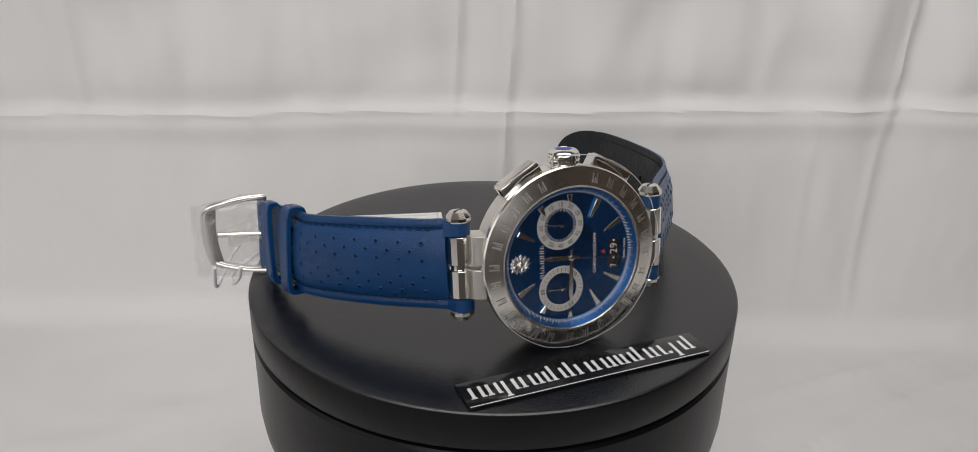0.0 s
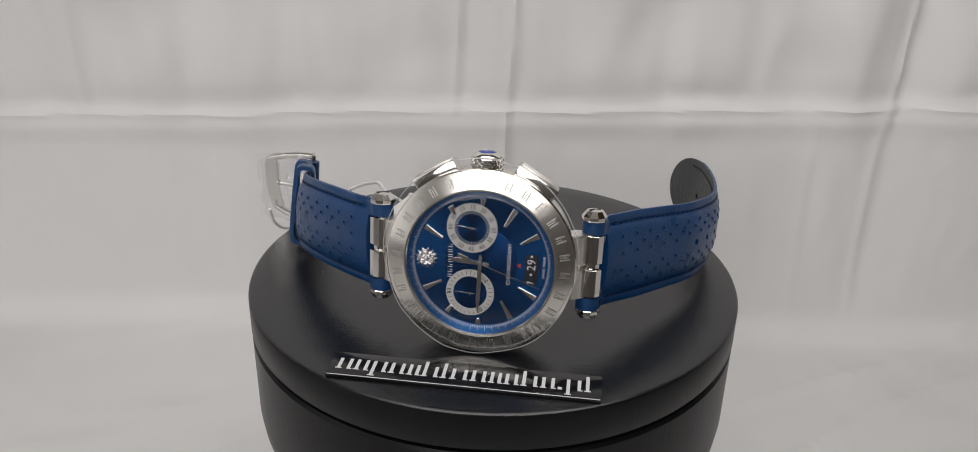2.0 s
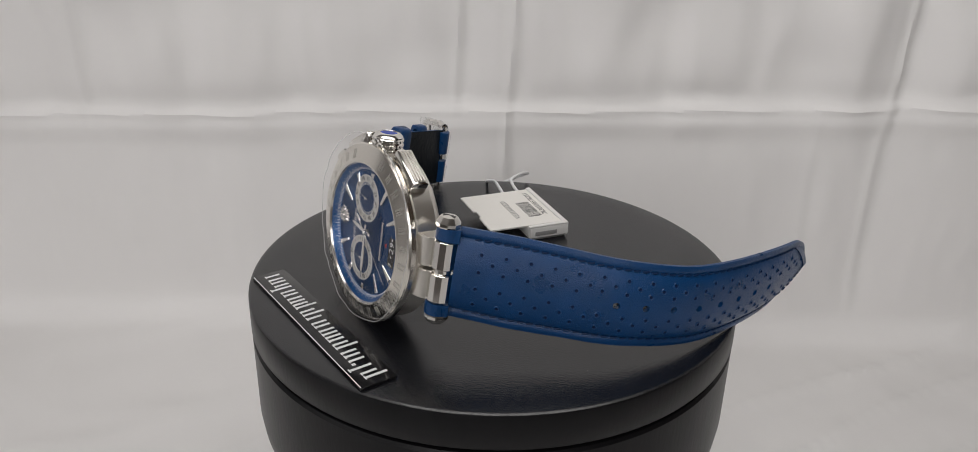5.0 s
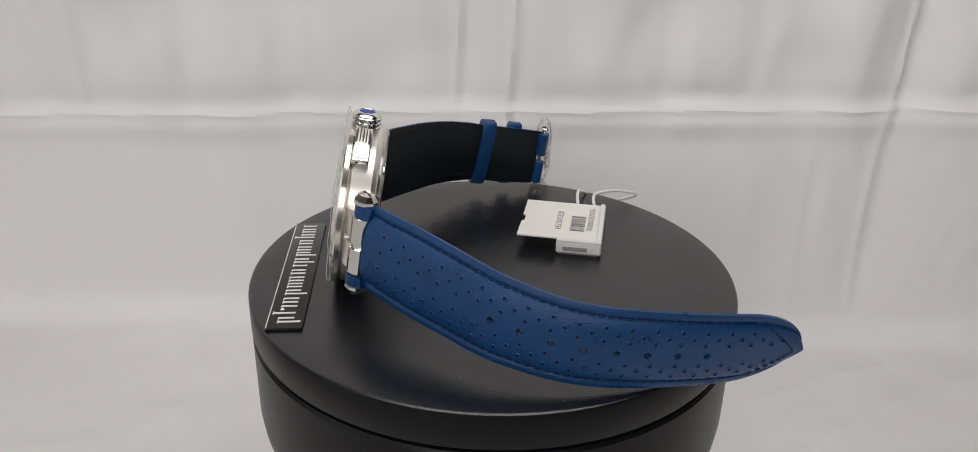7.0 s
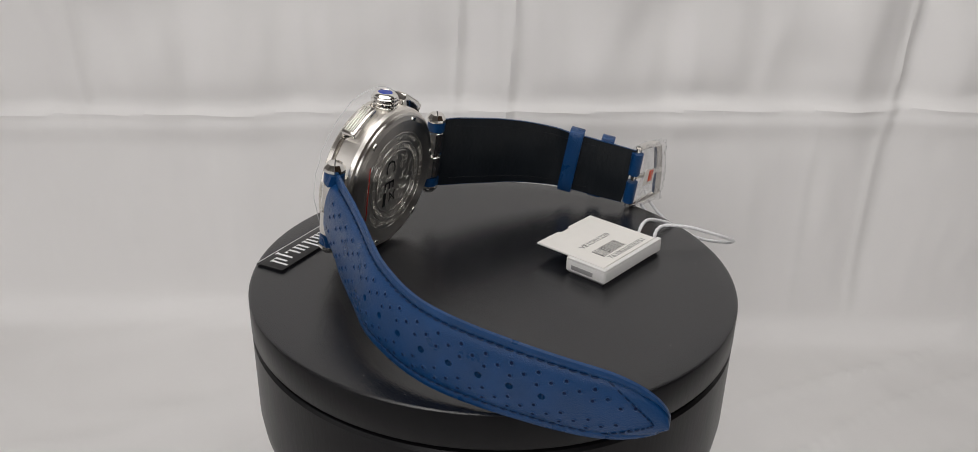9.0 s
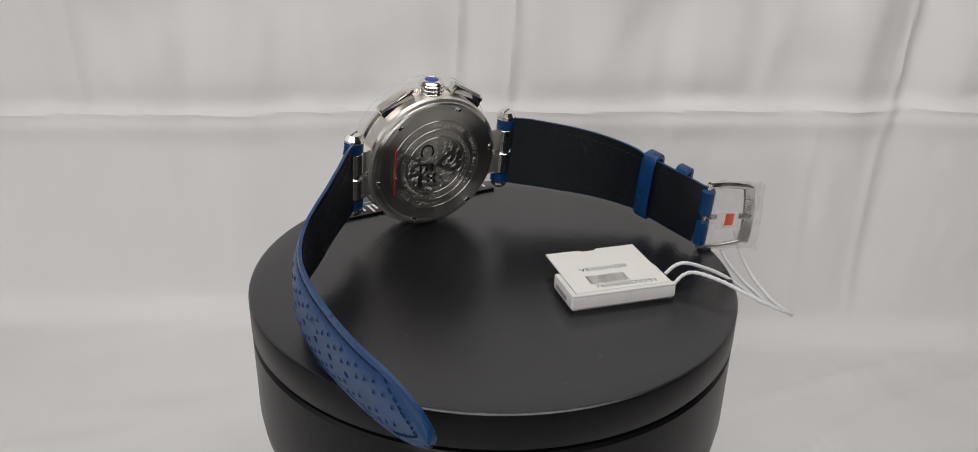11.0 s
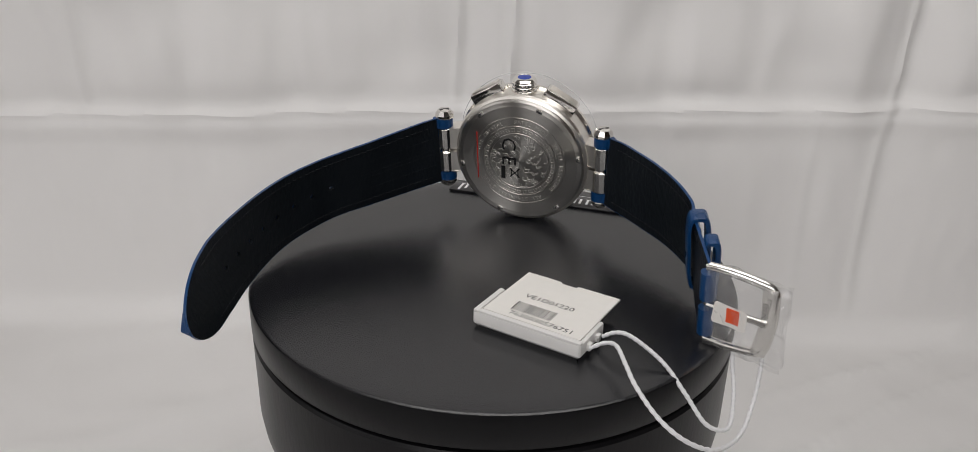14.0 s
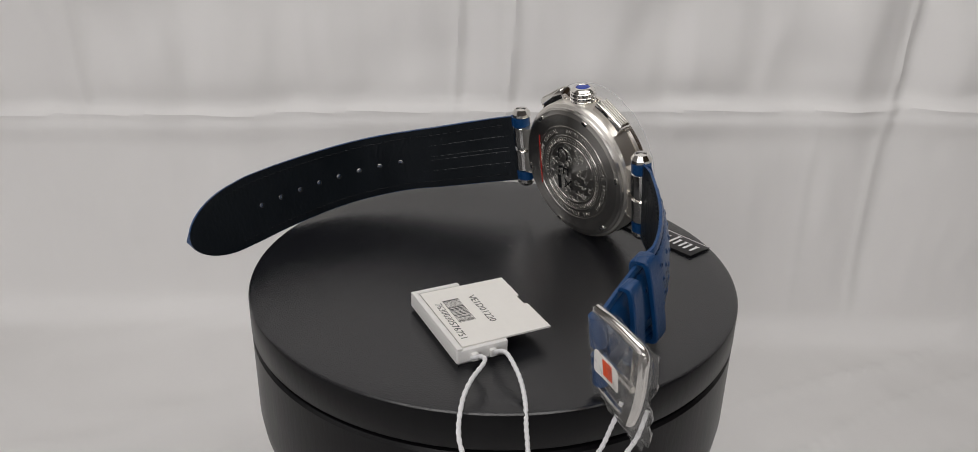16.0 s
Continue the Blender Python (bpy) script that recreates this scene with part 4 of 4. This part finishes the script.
# ---- hang tag ----
def hang_tag():
    m = Matrix.Translation((-16.4 * MM, 26.2 * MM, 0)) @ Matrix(((-0.9865, 0.164, 0), (-0.164, -0.9865, 0), (0, 0, 1))).to_4x4()
    ob = thing("hang_tag", "white plastic price tag with printed card and twisted white cord", "price tag", m)
    bm = prism([(0.5, -1.0), (29.2, -1.0), (29.6, -0.6), (29.6, 11.8), (29.2, 12.2), (0.4, 12.2), (0, 11.8), (0, -0.6)], 0.05, 4.3, 0.3, 1.1)
    box(0.1, 1.5, -0.9, 12.1, 4.25, 4.9, 0.15, 1, bm)
    box(1.5, 29.5, -0.9, 0.6, 4.25, 4.9, 0.15, 1, bm)
    body = part("holder", bm, WHITE_PLASTIC, ob, "white plastic tag holder")
    # no recess is cut: the slot's shade is the grey of this block
    part("slot", box(-0.06, 0.35, 3.0, 10.2, 1.7, 3.0, 0.05), SLOT_SHADE, body, "slot in the end, its shade put into the grey colour")
    for y in (3.4, 8.0):
        part("cord_eye", box(29.4, 30.6, y - 0.9, y + 0.9, 1.3, 3.3, 0.35), WHITE_PLASTIC, body, "moulded cord eye")
    rnd = random.Random(8)
    outline = [(1.8, 0.9), (28.5, 0.9), (28.6, 24.0)]
    for k in range(14):
        outline.append((27.7 - k * 0.75, 24.0 + rnd.uniform(-0.12, 0.12)))
    outline += [(16.8, 23.9), (16.6, 23.1), (12.3, 23.1), (12.0, 23.9)]
    for k in range(12):
        outline.append((11.2 - k * 0.78, 24.0 + rnd.uniform(-0.12, 0.12)))
    outline.append((2.0, 24.0))
    card = part("card", prism(outline, 4.32, 4.75), CARD, ob, "white printed card with torn edge", False)
    part("lettering", lettering("VE1D01220", 1.85, 0.02), PRINT_BLACK, card, "black printed code", False, put(14.4, 12.4, 4.77, 0, 1.1))
    part("lettering", lettering("7630030576751", 1.75, 0.02), PRINT_BLACK, card, "black printed number", False, put(17.0, 2.9, 4.77, -1, 1.12))
    x = 7.6
    k = 0
    while x < 18.6:
        wide = rnd.choice((0.14, 0.14, 0.28, 0.42))
        part("barcode_bar", box(x, x + wide, 4.6, 8.9, 4.752, 4.772), PRINT_BLACK, card, "", False)
        x += wide + rnd.choice((0.14, 0.2, 0.3))
    # the cord's two strands, over the edge and back to the buckle; in tag mm
    inv = m.inverted()
    def tm(p):
        return (inv @ (Vector(p) * MM)) / MM
    for path in (CORD_A, CORD_B):
        pts = [tm(p) for p in path]
        part("cord", tube(pts, 0.50, 14, 320, twist=0.85, lobes=2), CORD, ob, "twisted white cord")
    turning.append((ob, m))


CORD_A = [(-45.8, 13.2, 3.0), (-48.6, 12.2, 4.8), (-52.0, 11.6, 5.2), (-57.6, 11.0, 3.2), (-63.0, 11.5, 0.9), (-69.0, 13.0, -2.8), (-75.0, 13.5, -7.5), (-78.0, 8.5, -9.5), (-74.5, -0.5, -7.0), (-71.0, -5.5, -2.5), (-69.5, -8.0, 2.0)]
CORD_B = [(-46.2, 18.9, 2.6), (-49.2, 17.4, 4.6), (-52.6, 17.8, 5.4), (-58.0, 22.3, 5.0), (-63.0, 25.6, 3.2), (-70.4, 28.0, 0.0), (-76.5, 26.5, -3.5), (-80.5, 20.0, -7.5), (-81.0, 9.0, -10.0), (-79.0, -1.5, -7.5), (-77.0, -8.0, -2.5), (-75.5, -11.0, 3.5)]


# ---- sign ----
def sign():
    bl = Vector((-4.2, -66.2, 0))
    d = Vector((0.9155, 0.4023, 0))
    m = Matrix((d, Vector((0, 0, 1)).cross(d), Vector((0, 0, 1)))).transposed().to_4x4()
    m.translation = bl * MM
    ob = thing("sign_plate", "small glossy black plate with white bars lying on the stand", "sign", m)
    part("plate", box(0, 61.8, 0, 9.2, 0.1, 0.8, 0.12), SIGN_BLACK, ob, "glossy black plate")
    part("edge_line", box(0.3, 61.5, 0.15, 0.4, 0.78, 0.83), PRINT_WHITE, ob, "thin pale edge", False)
    # sixteen plain letter-sized groups of bars with thin foot lines
    shapes = [("x", 3.6), ("x", 3.4), ("p", 3.8), ("x", 3.7), ("x", 3.0), ("b", 3.9), ("i", 1.9), ("x", 4.1), ("x", 3.7), ("x", 3.0), ("x", 3.4), ("b", 3.9), ("x", 3.4), (".", 1.5), ("p", 3.8), ("i", 1.8)]
    x = 1.7
    k = 58.4 / sum(q for _, q in shapes)
    y0, y1, st = 2.7, 6.7, 0.78
    for c, wide in shapes:
        wd = wide * k
        a, b = x, x + wd * 0.80
        bm = bmesh.new()
        if c == ".":
            join(bm, box(a, a + 0.9, y0, y0 + 0.9, 0.8, 0.86))
        else:
            low, high = (1.0 if c == "p" else y0), (8.4 if c in "bi" else y1)
            join(bm, box(a + 0.2, a + 0.2 + st, low, high, 0.8, 0.86))
            join(bm, box(a - 0.15, a + 0.2, low, low + 0.32, 0.8, 0.86))
            join(bm, box(a + 0.2 + st, a + 0.55 + st, low, low + 0.32, 0.8, 0.86))
            if c != "i":
                join(bm, box(b - st, b, y0, y1, 0.8, 0.86))
                join(bm, box(b, b + 0.35, y0, y0 + 0.32, 0.8, 0.86))
        part("letter_bar", bm, PRINT_WHITE, ob, "", False)
        x += wd
    turning.append((ob, m))


cloth_backdrop()
room()
display_stand()
watch()
hang_tag()
sign()


def motions():
    times = [0.5 * k for k in range(33)]
    for ob, m in turning:
        walk(ob, [(t, turn(t) @ m) for t in times])
    for ob in seconds_parts:
        walk(ob, [(float(t), Matrix.Rotation(radians(-7.0 - 6.0 * t), 4, "Z")) for t in range(17)])


motions()
